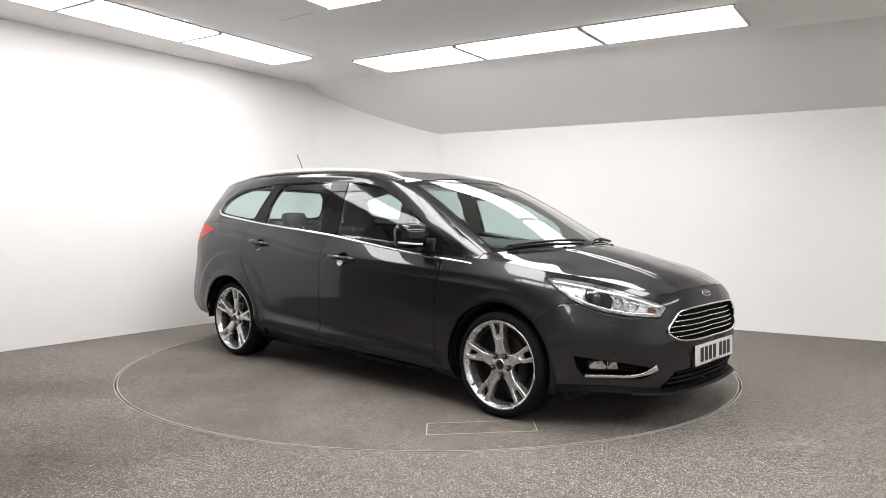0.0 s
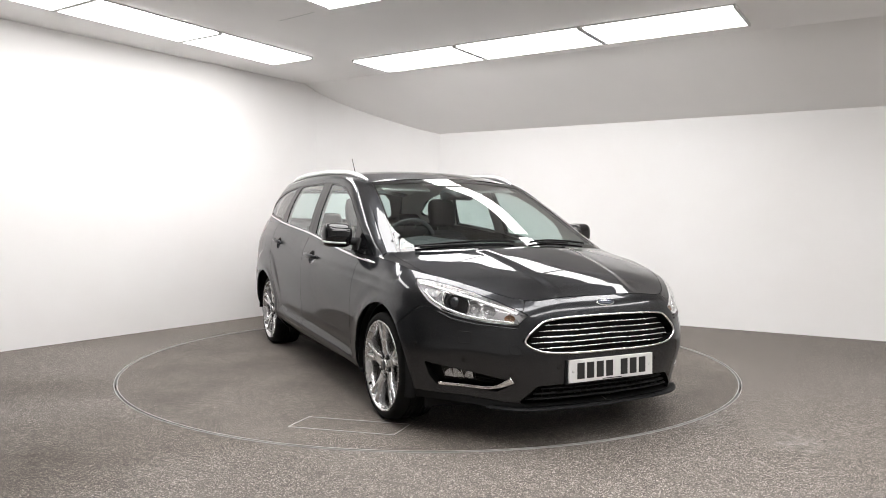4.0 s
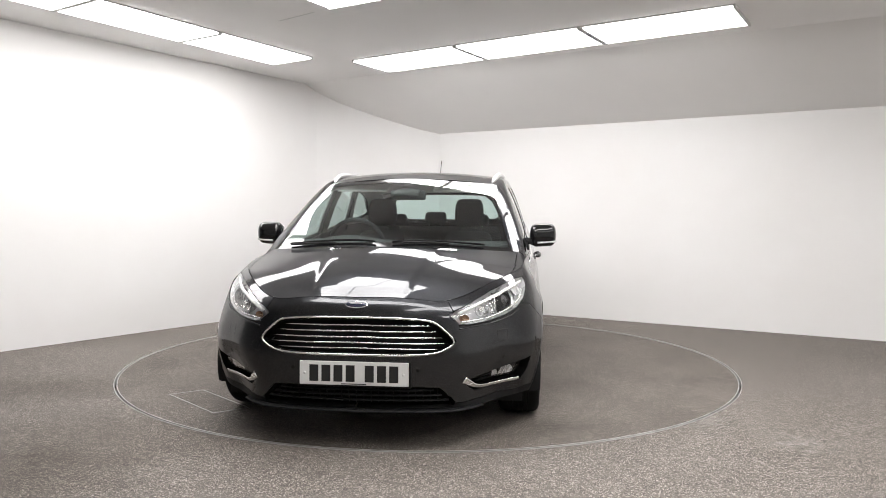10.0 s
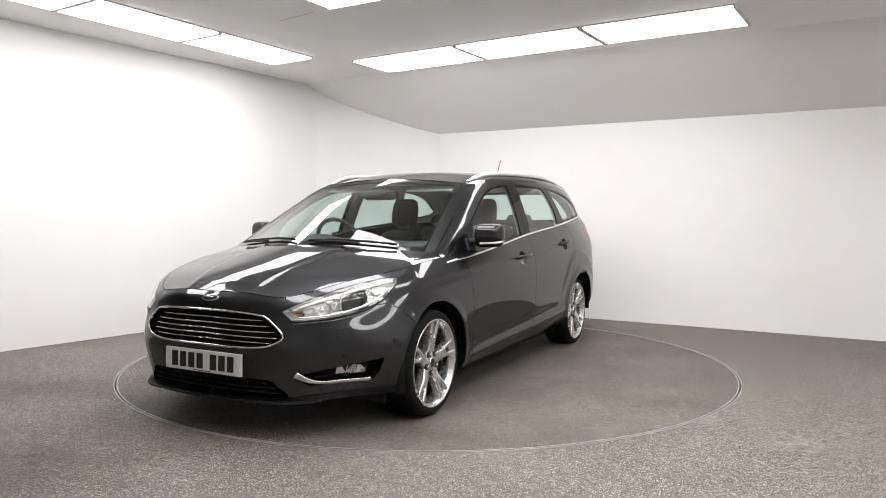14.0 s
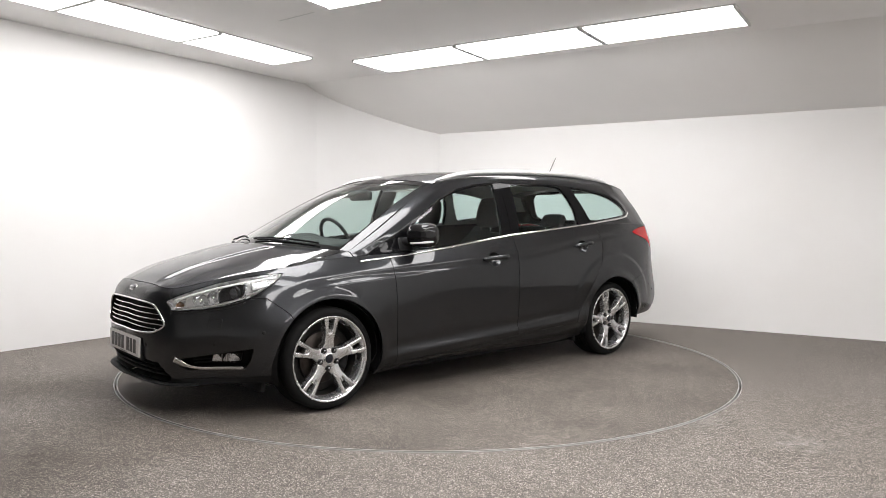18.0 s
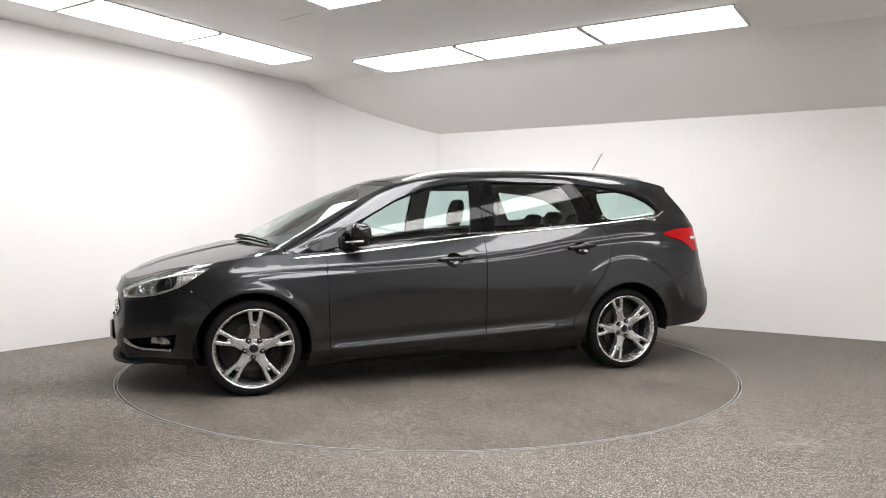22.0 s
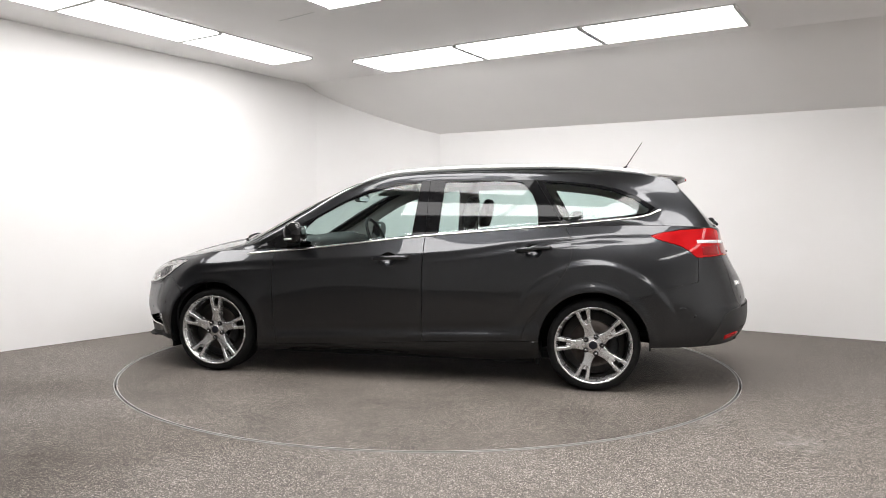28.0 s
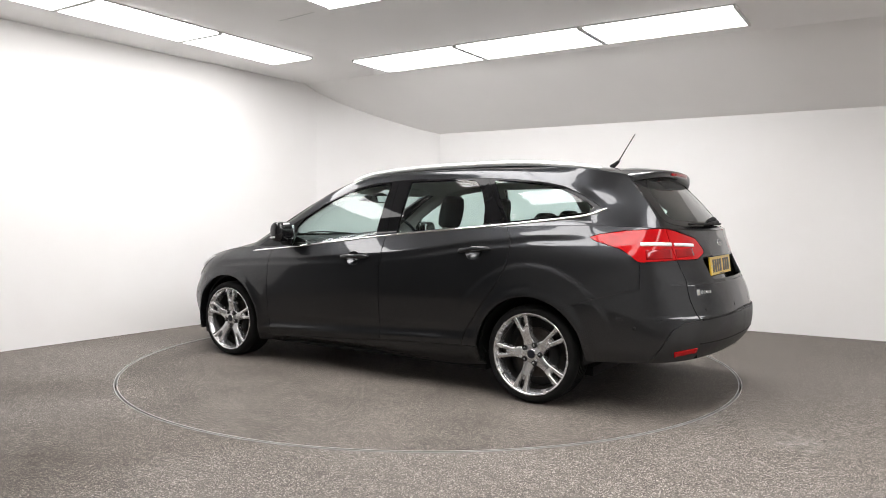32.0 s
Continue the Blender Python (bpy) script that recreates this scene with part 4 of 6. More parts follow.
for sd in ("left", "right"):
    for which, mask, px, pz, rx, rz in (("front", is_dish_f, .028, .820, .058, .047), ("rear", is_dish_r, -.938, .889, .056, .045)):
        bowl = take(tub, mask, sd, gap=-.0005, rim=0)
        for v in bowl.verts:
            deep = max(0.0, 1 - ((v.co.x - px) / rx) ** 2 - ((v.co.z - pz) / rz) ** 2)
            v.co.y -= math.copysign(.001 + .040 * deep ** .7, v.co.y)
        part("handle_dish", bowl, PAINT, DOORS[which, sd], "hollow behind the handle")

# ---- greenhouse
f_day = inside("xz", DAYLIGHT)
f_pane_f, f_pane_r, f_pane_q = (inside("xz", p) for p in (FRONT_PANE, REAR_PANE, QUARTER_PANE))
side = grid_mesh(SIDE)
for f in (f_day, f_pane_f, f_pane_r, f_pane_q, near_front(door_mid, lambda p: np.abs(p[:, 0] + .2) < .1)):
    cut(side, f)
pillar_cut = beyond("xz", [1.0, 1.06, 1.345, 1.5], [-1.13, -1.125, -.945, -.85])
cut(side, near_front(pillar_cut, lambda p: (p[:, 0] < -.7) & (p[:, 0] > -1.3)))
tidy(side)
S = centres(side)
day = f_day(S) < 0
pane_f, pane_r, pane_q = f_pane_f(S) < 0, f_pane_r(S) < 0, f_pane_q(S) < 0
dark = day & ~(pane_f | pane_r | pane_q)
LINING = mottled("pale_grey_headlining", (0.40, 0.39, 0.37), (0.46, 0.45, 0.43), 30, 0.9, relief=0.1)
TRIM = mottled("charcoal_interior_plastic", (0.016, 0.016, 0.017), (0.026, 0.026, 0.027), 25, 0.65, relief=0.15)
CLOTH = mottled("black_seat_cloth", (0.012, 0.012, 0.013), (0.026, 0.026, 0.027), 60, 0.95, relief=0.4)
for sd in ("left", "right"):
    part("side_frame", take(side, ~day, sd, gap=.0008), PAINT, CAR)
    fd = dark & (door_mid(S) > 0)
    part("window_surround", take(side, fd, sd, rim=.02), PILLAR_BLACK, DOORS["front", sd], "satin black pillar and window surround")
    rd = dark & (door_mid(S) < 0) & (pillar_cut(S) > 0)
    part("window_surround", take(side, rd, sd, rim=.02), PILLAR_BLACK, DOORS["rear", sd], "satin black pillar and window surround")
    qd = dark & (pillar_cut(S) < 0)
    part("quarter_surround", take(side, qd, sd, rim=.02), PILLAR_BLACK, CAR, "gloss black window surround")
    part("door_glass", take(side, pane_f, sd, gap=0, rim=0, inset=.004), GLASS, DOORS["front", sd], "green-tinted window glass")
    part("door_glass", take(side, pane_r, sd, gap=0, rim=0, inset=.004), GLASS, DOORS["rear", sd], "green-tinted window glass")
    part("quarter_glass", take(side, pane_q, sd, gap=0, rim=0, inset=.004), GLASS, CAR, "green-tinted rear quarter glass")
    part("side_lining", take(side, ~(pane_f | pane_r | pane_q), sd, gap=.010, rim=0, inset=.03), LINING, CAR, "pale grey inner pillar trim")

# ---- bonnet, windscreen, roof, tailgate
bonnet_edge = beyond("xy", [0, .42, .50, .604, .689, .745, .76, .9], [2.3, 2.2, 2.06, 1.925, 1.782, 1.50, 1.0, .9])
bonnet = grid_mesh(BONNET)
cut(bonnet, bonnet_edge)
tidy(bonnet)
B = centres(bonnet)
part("bonnet", take(bonnet, bonnet_edge(B) < 0, gap=.0032, rim=.02), PAINT, CAR)
for sd in ("left", "right"):
    part("wing_top", take(bonnet, bonnet_edge(B) > 0, sd), PAINT, CAR)
screen = grid_mesh(SCREEN)
W = centres(screen)
band = lambda p: np.minimum(np.minimum(p[:, 2] - .958 + p[:, 1] ** 2 * .07, 1.345 - p[:, 1] ** 2 * .085 - p[:, 2]), (np.interp(p[:, 2], [.9, 1.34], [.715, .562]) - p[:, 1]))
pillar = lambda p: np.interp(p[:, 2], [.9, 1.34], [.724, .569]) - p[:, 1]
cut(screen, band)
cut(screen, pillar)
screen.normal_update()
W = centres(screen)
part("windscreen", take(screen, band(W) > 0, gap=0, rim=0, inset=.002), SCREEN_GLASS, CAR, "large raked green-tinted windscreen")
part("windscreen_border", take(screen, (band(W) <= 0) & (pillar(W) >= 0), gap=0, rim=0), GLOSS_BLACK, CAR, "black printed glass border")
for sd in ("left", "right"):
    part("windscreen_pillar", take(screen, pillar(W) < 0, sd, gap=.001, rim=.01), PAINT, CAR)
roof = grid_mesh(ROOF)
part("roof", take(roof, np.ones(len(roof.faces), bool), gap=.001), PAINT, CAR)
part("headlining", take(roof, np.ones(len(roof.faces), bool), gap=-.01, rim=0, inset=.045), LINING, CAR, "pale grey headlining")
tail = grid_mesh(TAIL)
REAR_PANE_YZ = [(-.05, 1.40), (.565, 1.40), (.590, 1.335), (.615, 1.26), (.632, 1.18), (.636, 1.12), (.618, 1.090), (.58, 1.072), (.45, 1.058), (.20, 1.052), (-.05, 1.051)]
f_back = inside("yz", REAR_PANE_YZ)
cut(tail, f_back)
REAR_CLEAR = [(-.05, 1.345), (.42, 1.335), (.49, 1.28), (.545, 1.17), (.555, 1.12), (.52, 1.10), (.35, 1.090), (-.05, 1.086)]
f_clear = inside("yz", REAR_CLEAR)
cut(tail, f_clear)
tail.normal_update()
T = centres(tail)
part("tailgate_upper", take(tail, f_back(T) > 0), PAINT, CAR)
part("tailgate_glass", take(tail, f_clear(T) <= 0, gap=0, rim=0, inset=.002), GLASS, CAR, "tinted tailgate window")
part("glass_border", take(tail, (f_back(T) <= 0) & (f_clear(T) > 0), gap=.001, rim=.01), GLOSS_BLACK, CAR, "black printed glass border")


# ---------------------------------------------------------------- the car: lamps, grilles, trim
REFLECTOR = mottled("lamp_reflector", (0.56, 0.56, 0.57), (0.74, 0.74, 0.74), 26, 0.18, 0.92, spread=0.08)
BLACK_BEZEL = material("black_lamp_bezel", (0.006, 0.006, 0.0065), 0.3, spec=0.25)
PROJECTOR = material("dark_projector_glass", (0.02, 0.022, 0.026), 0.03, 0.0, 1.0, 0.0)
RECESS_BLACK = mottled("matt_black_mesh", (0.003, 0.003, 0.003), (0.006, 0.006, 0.006), 20, 0.75)
RECESS_BLACK.node_tree.nodes["Principled BSDF"].inputs["Specular IOR Level"].default_value = 0.1
LAMP_LINER = mottled("silver_lamp_liner", (0.60, 0.60, 0.61), (0.76, 0.76, 0.77), 22, 0.28, 0.45, spread=0.08)
AMBER = material("amber_bulb_cover", (0.42, 0.27, 0.18), 0.25, 0.4, 0.5)
FROST = mottled("frosted_white_lens", (0.62, 0.62, 0.61), (0.78, 0.78, 0.77), 40, 0.22, coat=0.5, spread=0.05)
RED_LENS = mottled("red_lamp_lens", (0.34, 0.004, 0.006), (0.46, 0.008, 0.010), 9, 0.06, spread=0.02)
RED_LENS.node_tree.nodes["Principled BSDF"].inputs["Specular IOR Level"].default_value = 0.25
RED_DEEP = mottled("deep_red_lens", (0.20, 0.003, 0.005), (0.30, 0.006, 0.008), 14, 0.08, spread=0.03)
CAP_NAVY = material("near_black_navy_enamel", (0.005, 0.006, 0.012), 0.35)
BLUE_OVAL = material("dark_blue_enamel", (0.006, 0.010, 0.035), 0.2, 0.0, 0.6)
PLATE_WHITE = mottled("white_number_plate", (0.66, 0.66, 0.65), (0.72, 0.72, 0.71), 8, 0.35, coat=0.3)
PLATE_YELLOW = mottled("yellow_number_plate", (0.62, 0.40, 0.03), (0.70, 0.46, 0.04), 8, 0.35, coat=0.3)
PLATE_INK = material("black_plate_ink", (0.012, 0.012, 0.012), 0.4)


def lathe(bm, profile, n=64, centre=(0, 0, 0)):
    """Turn a profile of (radius, y) round the y axis."""
    rows = []
    for i in range(n):
        a = 2 * math.pi * i / n
        rows.append([bm.verts.new((centre[0] + r * math.cos(a), centre[1] + y, centre[2] + r * math.sin(a))) for r, y in profile])
    for i in range(n):
        p, q = rows[i], rows[(i + 1) % n]
        for k in range(len(profile) - 1):
            bm.faces.new((p[k], p[k + 1], q[k + 1], q[k]))
    bmesh.ops.remove_doubles(bm, verts=bm.verts, dist=1e-6)
    bmesh.ops.recalc_face_normals(bm, faces=bm.faces)
    return bm


def dome(bm, place, normal, rx, ry, h, n=28, rings=5, up=(0, 0, 1)):
    """A shallow oval cushion lying on a surface."""
    nor = Vector(normal).normalized()
    s = Vector(up).cross(nor).normalized()
    u = nor.cross(s)
    place = Vector(place)
    rows = []
    for k in range(rings + 1):
        a = math.pi / 2 * k / rings
        c, d = math.cos(a), math.sin(a)
        rows.append([bm.verts.new(place + s * (rx * c * math.cos(2 * math.pi * i / n)) + u * (ry * c * math.sin(2 * math.pi * i / n)) + nor * (h * d)) for i in range(n)] if k < rings else [bm.verts.new(place + nor * h)])
    for k in range(rings):
        for i in range(n):
            j = (i + 1) % n
            if k < rings - 1:
                bm.faces.new((rows[k][i], rows[k][j], rows[k + 1][j], rows[k + 1][i]))
            else:
                bm.faces.new((rows[k][i], rows[k][j], rows[k + 1][0]))
    bm.faces.new(rows[0][::-1])
    return bm


def slab_on(bm, place, normal, sx, sz, depth, lift=0.0, bev=0.0, up=(0, 0, 1), lean=0.0):
    """A flat rounded block lying on a surface, sx wide and sz high."""
    nor = Vector(normal).normalized()
    s = Vector(up).cross(nor).normalized()
    u = nor.cross(s)
    m = Matrix((s, u, nor)).transposed().to_4x4()
    m.translation = Vector(place) + nor * lift
    part_bm = bmesh.new()
    box(part_bm, -sx / 2, sx / 2, -sz / 2, sz / 2, -depth, 0, bev)
    if lean:
        for v in part_bm.verts:
            v.co.x += v.co.y * lean
    me = bpy.data.meshes.new("tmp")
    part_bm.transform(m)
    part_bm.to_mesh(me)
    part_bm.free()
    bm.from_mesh(me)
    bpy.data.meshes.remove(me)
    return bm


# ---- dark inner shell behind all panels
part("inner_shell", take(tub, ~hole, gap=0, rim=0, inset=.075), TRIM, CAR, "dark inner panels")
pan = bmesh.new()
box(pan, -1.60, 1.72, -.56, .56, .145, .20)
box(pan, -2.22, -1.60, -.60, .60, .33, .36)
for s in (1, -1):
    box(pan, -.93, .93, min(s * .56, s * .745), max(s * .56, s * .745), .145, .20)
part("floor_pan", pan, BLACK_PLASTIC, CAR, "dark underbody", smooth=False)


def arch_liner(wx):
    """Inside of a wheel arch."""
    bm = bmesh.new()
    n = 30
    rows = []
    for i in range(n + 1):
        a = radians((-18 if wx > 0 else -14) + (216 if wx > 0 else 198) * i / n)
        c, s = math.cos(a), math.sin(a)
        rows.append([bm.verts.new((wx + r * c * 1.015, y, WHEEL_Z + .005 + r * s)) for r, y in ((.337, .885), (.352, .86), (.365, .55), (.05, .55))])
    for p, q in zip(rows, rows[1:]):
        for k in range(3):
            bm.faces.new((p[k], p[k + 1], q[k + 1], q[k]))
    return bm


for wx in (WHEEL_X, -WHEEL_X):
    both_sides("arch_liner", lambda: arch_liner(wx), BLACK_PLASTIC, CAR, "black plastic wheel-arch liner")


# small air deflectors ahead of the wheels
for wx in (1.700, -.965):
    both_sides("air_deflector", lambda: box(bmesh.new(), wx - .012, wx + .012, .56, .79, .145, .26, .005), BLACK_PLASTIC, CAR, "black plastic air deflector")


# ---- headlamps
def corner_bar(points, width, height, lift, step=.02, where=on_front_corner):
    bm = bmesh.new()
    ps, ns = [], []
    for v in resample(points, step):
        p, n = where(v[0], v[1])
        ps.append(p + n * lift)
        ns.append(n)
    return sweep(bm, ps, width, height, ns)


def projector(q, z, r):
    p, n = on_front_corner(q, z)
    face = (n + Vector((.9, 0, 0))).normalized()
    bm = bmesh.new()
    dome(bm, p - n * .040, face, r, r, r * .55, 32, 7)
    return bm


def projector_ring(q, z, r):
    p, n = on_front_corner(q, z)
    face = (n + Vector((.9, 0, 0))).normalized()
    s = Vector((0, 0, 1)).cross(face).normalized()
    u = face.cross(s)
    pts = [p - n * .036 + s * (r * math.cos(a)) + u * (r * math.sin(a)) for a in [2 * math.pi * i / 32 for i in range(32)]]
    return sweep(bmesh.new(), pts, .012, .012, [face] * 32, True)


def bulb_bowl(q, z, rx, rz, depth):
    """A bright bowl with a small bulb shield in the middle."""
    p, n = on_front_corner(q, z)
    bm = bmesh.new()
    dome(bm, p - n * .020, -n, rx, rz, depth, 24, 5)
    bmesh.ops.reverse_faces(bm, faces=bm.faces)
    bm.faces.ensure_lookup_table()
    big = max(bm.faces, key=lambda f: len(f.verts))
    bmesh.ops.delete(bm, geom=[big], context="FACES_ONLY")
    dome(bm, p - n * .034, n, rx * .28, rz * .28, .012, 14, 3)
    return bm


for sgn, sd in ((1, "left"), (-1, "right")):
    lamp = part("headlamp", take(tub, is_lamp_f, sd, gap=.002, rim=.03), LENS, CAR, "clear swept-back headlamp with bright reflectors")
    fx = (lambda b: b) if sgn > 0 else flip_y
    part("lamp_housing", take(tub, is_lamp_f, sd, gap=-.010, rim=0, inset=.040), LAMP_LINER, lamp, "silver lamp housing")
    part("lamp_seal", fx(corner_bar([(1.60, .592), (1.541, .590), (1.353, .600), (1.189, .616), (1.041, .644), (.932, .682), (.832, .741), (.80, .768)], .010, .003, .0006)), BLACK_BEZEL, lamp, "black lamp seal")
    part("lamp_collar", collar(tub, is_lamp_f, sd, .045, .003), LAMP_LINER, lamp)
    part("reflector_strip", fx(corner_bar([(1.585, .648), (1.447, .681), (1.273, .717), (1.09, .746), (.93, .766), (.83, .776)], .017, .005, -.012)), FROST, lamp, "bright light-guide strip")
    part("reflector_strip", fx(corner_bar([(1.57, .606), (1.353, .616), (1.20, .632), (1.06, .660), (.96, .692), (.88, .735)], .013, .005, -.012)), REFLECTOR, lamp, "chrome lower lamp rim")
    part("reflector", fx(corner_bar([(1.00, .735), (.95, .742), (.88, .755)], .060, .004, -.024)), LAMP_LINER, lamp, "silver side reflector")
    part("lamp_bezel", fx(corner_bar([(1.235, .682), (1.13, .690), (1.035, .702)], .108, .004, -.034, .012)), BLACK_BEZEL, lamp, "gloss black projector surround")
    part("projector_lens", fx(projector(1.125, .691, .034)), PROJECTOR, lamp, "dark round projector lens")
    part("projector_ring", fx(projector_ring(1.125, .691, .040)), BLACK_BEZEL, lamp, "dark projector ring")
    part("projector_surround", fx(corner_bar([(1.238, .645), (1.243, .690), (1.225, .727), (1.14, .742), (1.055, .748), (1.030, .735), (1.030, .700), (1.055, .664), (1.14, .642), (1.225, .634), (1.238, .647)], .008, .006, -.026)), REFLECTOR, lamp, "chrome frame round the projector")
    part("bulb_bowl", fx(bulb_bowl(1.375, .656, .043, .034, .035)), REFLECTOR, lamp, "faceted chrome bowl")
    part("bulb_bowl", fx(bulb_bowl(1.275, .668, .030, .036, .030)), REFLECTOR, lamp, "faceted chrome bowl")
    part("indicator", fx(bulb_bowl(1.54, .625, .026, .018, .018)), AMBER, lamp, "amber indicator bowl")
    # chrome-edged crease below the lamp
    part("lamp_finisher", fx(corner_bar([(1.60, .575), (1.50, .583), (1.30, .592), (1.12, .612), (1.02, .640)], .007, .004, .0005)), PAINT, lamp)

# ---- tail lamps
gate_side = gate(C) < 0
for sgn, sd in ((1, "left"), (-1, "right")):
    fx = (lambda b: b) if sgn > 0 else flip_y
    outer = part("tail_lamp", take(tub, is_lamp_r & ~gate_side, sd, gap=.002, rim=.02), RED_LENS, CAR, "glossy red tail lamp wrapping the corner")
    inner = part("gate_lamp", take(tub, is_lamp_r & gate_side, sd, gap=.002, rim=.02), RED_LENS, CAR, "glossy red tail lamp on the tailgate")
    part("reversing_strip", fx(corner_bar([(1.16, .962), (1.25, .963), (1.35, .962), (1.425, .961)], .022, .0035, .0005, where=on_rear_corner)), FROST, outer, "white reversing-light strip")
    part("reversing_strip", fx(corner_bar([(1.45, .960), (1.55, .958), (1.70, .952)], .020, .0035, .0005, where=on_rear_corner)), FROST, inner, "white reversing-light strip")
    part("lower_lens", fx(corner_bar([(1.19, .905), (1.30, .908), (1.42, .910)], .055, .0008, .0002, where=on_rear_corner)), RED_DEEP, outer, "darker red brake segment")
    part("lower_lens", fx(corner_bar([(1.46, .910), (1.58, .913), (1.68, .916)], .050, .0008, .0002, where=on_rear_corner)), RED_DEEP, inner, "darker red brake segment")
    part("rear_reflector", fx(corner_bar([(1.40, .358), (1.47, .368), (1.54, .374), (1.60, .376)], .036, .004, .0, where=on_rear_corner)), RED_LENS, CAR, "red bumper reflector")


# ---- grille, lower intake, fog lamps
def front_pts(points, step, lift=0.0, closed=False):
    ps, ns = [], []
    for v in resample(points, step, closed):
        p, n = on_front(abs(v[0]), v[1])
        if v[0] < 0:
            p, n = Vector((p.x, -p.y, p.z)), Vector((n.x, -n.y, n.z))
        ps.append(p + n * lift)
        ns.append(n)
    return ps, ns


grille = part("grille", take(tub, is_grille, gap=-.003, rim=0, inset=.045), RECESS_BLACK, CAR, "black six-sided grille with chrome bars")
ring_pts = soften(GRILLE[1:-1] + [(-y, z) for y, z in GRILLE[1:-1][::-1]], True, 2)
ps, ns = front_pts(ring_pts, .02, 0.001, True)
part("grille_frame", sweep(bmesh.new(), ps, .012, .008, ns, True), CHROME, grille, "chrome grille surround")


def grille_half(z):
    return float(np.interp(z, [.456, .463, .483, .519, .603, .618, .631], [.25, .367, .43, .478, .385, .345, .2]))


for z in (.596, .5675, .539, .511, .484):
    w = grille_half(z) - .030
    ps, ns = front_pts([(-w, z - .002), (0, z), (w, z - .002)], .03, -.016)
    part("grille_bar", sweep(bmesh.new(), ps, .0078, .007, [(n + Vector((0, 0, .7))).normalized() for n in ns], taper=lambda t: min(1, .35 + 6 * min(t, 1 - t))), CHROME, grille, "slim chrome grille bar")

for sd in ("left", "right"):
    part("grille_wall", collar(tub, is_grille & (C[:, 1] > .004), sd, .055), RECESS_BLACK, grille)
intake = part("lower_intake", take(tub, is_lower, gap=-.003, rim=0, inset=.05), RECESS_BLACK, CAR, "black lower air intake")
for z in (.285, .258, .232):
    w = float(np.interp(z, [.2, .228, .305], [.45, .45, .35]))
    ps, ns = front_pts([(-w, z), (w, z)], .04, -.02)
    part("intake_bar", sweep(bmesh.new(), ps, .010, .012, ns), BLACK_PLASTIC, intake)
for k in range(-11, 12):
    ps, ns = front_pts([(k * .036 + .0001, .296), (k * .036 + .0001, .212)], .03, -.032)
    part("intake_rib", sweep(bmesh.new(), ps, .004, .006, ns), BLACK_PLASTIC, intake)
for sd in ("left", "right"):
    part("intake_wall", collar(tub, is_lower & (C[:, 1] > .004), sd, .06), RECESS_BLACK, intake)
# splitter lip along the foot of the bumper
edge = [Vector(p) for p in spline(LINES[0][:5], np.linspace(0, 1, 40)) if p[1] < .60]
edge = [Vector((p.x, -p.y, p.z)) for p in edge[:0:-1]] + edge
edge = [p + Vector((.026, .0, .004)) * max(0, 1 - (abs(p.y) / .60) ** 4) for p in edge]
part("splitter", sweep(bmesh.new(), edge, .044, .009, [Vector((0, 0, 1))] * len(edge)), BLACK_PLASTIC, CAR, "grained black splitter lip")

for sgn, sd in ((1, "left"), (-1, "right")):
    fx = (lambda b: b) if sgn > 0 else flip_y
    fog = part("fog_recess", take(tub, is_fog, sd, gap=-.003, rim=0, inset=.05), RECESS_BLACK, CAR, "black fog-lamp recess")
    part("recess_wall", collar(tub, is_fog, sd, .055), RECESS_BLACK, fog)
    ps, ns = front_pts(soften([(.512, .330), (.575, .280), (.66, .281), (.770, .288)], False, 2), .012, -.003)
    part("fog_trim", fx(sweep(bmesh.new(), ps, .030, .0060, ns, taper=lambda t: 1.45 - 2.8 * min(t, .28))), CHROME, fog, "chrome hockey-stick trim")
    p, n = on_front(.706, .334)
    body = bmesh.new()
    slab_on(body, p, n, .160, .056, .05, -.030, .008, lean=.25)
    lamp = part("fog_lamp", fx(body), BLACK_BEZEL, fog, "small clear fog lamp")
    s_dir = Vector((0, 0, 1)).cross(n).normalized()
    for off, w, h, tilt in ((-.050, .050, .046, .35), (.000, .046, .044, -.3), (.050, .046, .040, .25)):
        bowl = bmesh.new()
        slab_on(bowl, p + s_dir * off - n * .026, n + s_dir * tilt + Vector((0, 0, .25)), w, h, .006, 0, .003, lean=.2)
        part("fog_reflector", fx(bowl), LAMP_LINER, fog, "bright fog-lamp reflector")
    for off in (-.024, .002, .026):
        rib = bmesh.new()
        slab_on(rib, p + s_dir * off, n, .004, .046, .004, -.018, .001, lean=.25)
        part("fog_rib", fx(rib), FROST, fog, smooth=False)
    lens = bmesh.new()
    slab_on(lens, p, n, .148, .050, .006, -.012, .002, lean=.25)
    for z in (.318, .300):
        ps, ns = front_pts([(.58, z), (.66, z + .008)], .03, -.03)
        part("recess_vane", fx(sweep(bmesh.new(), ps, .008, .008, ns)), BLACK_PLASTIC, fog)
    part("fog_lens", fx(lens), LENS, fog, "clear fog-lamp lens")


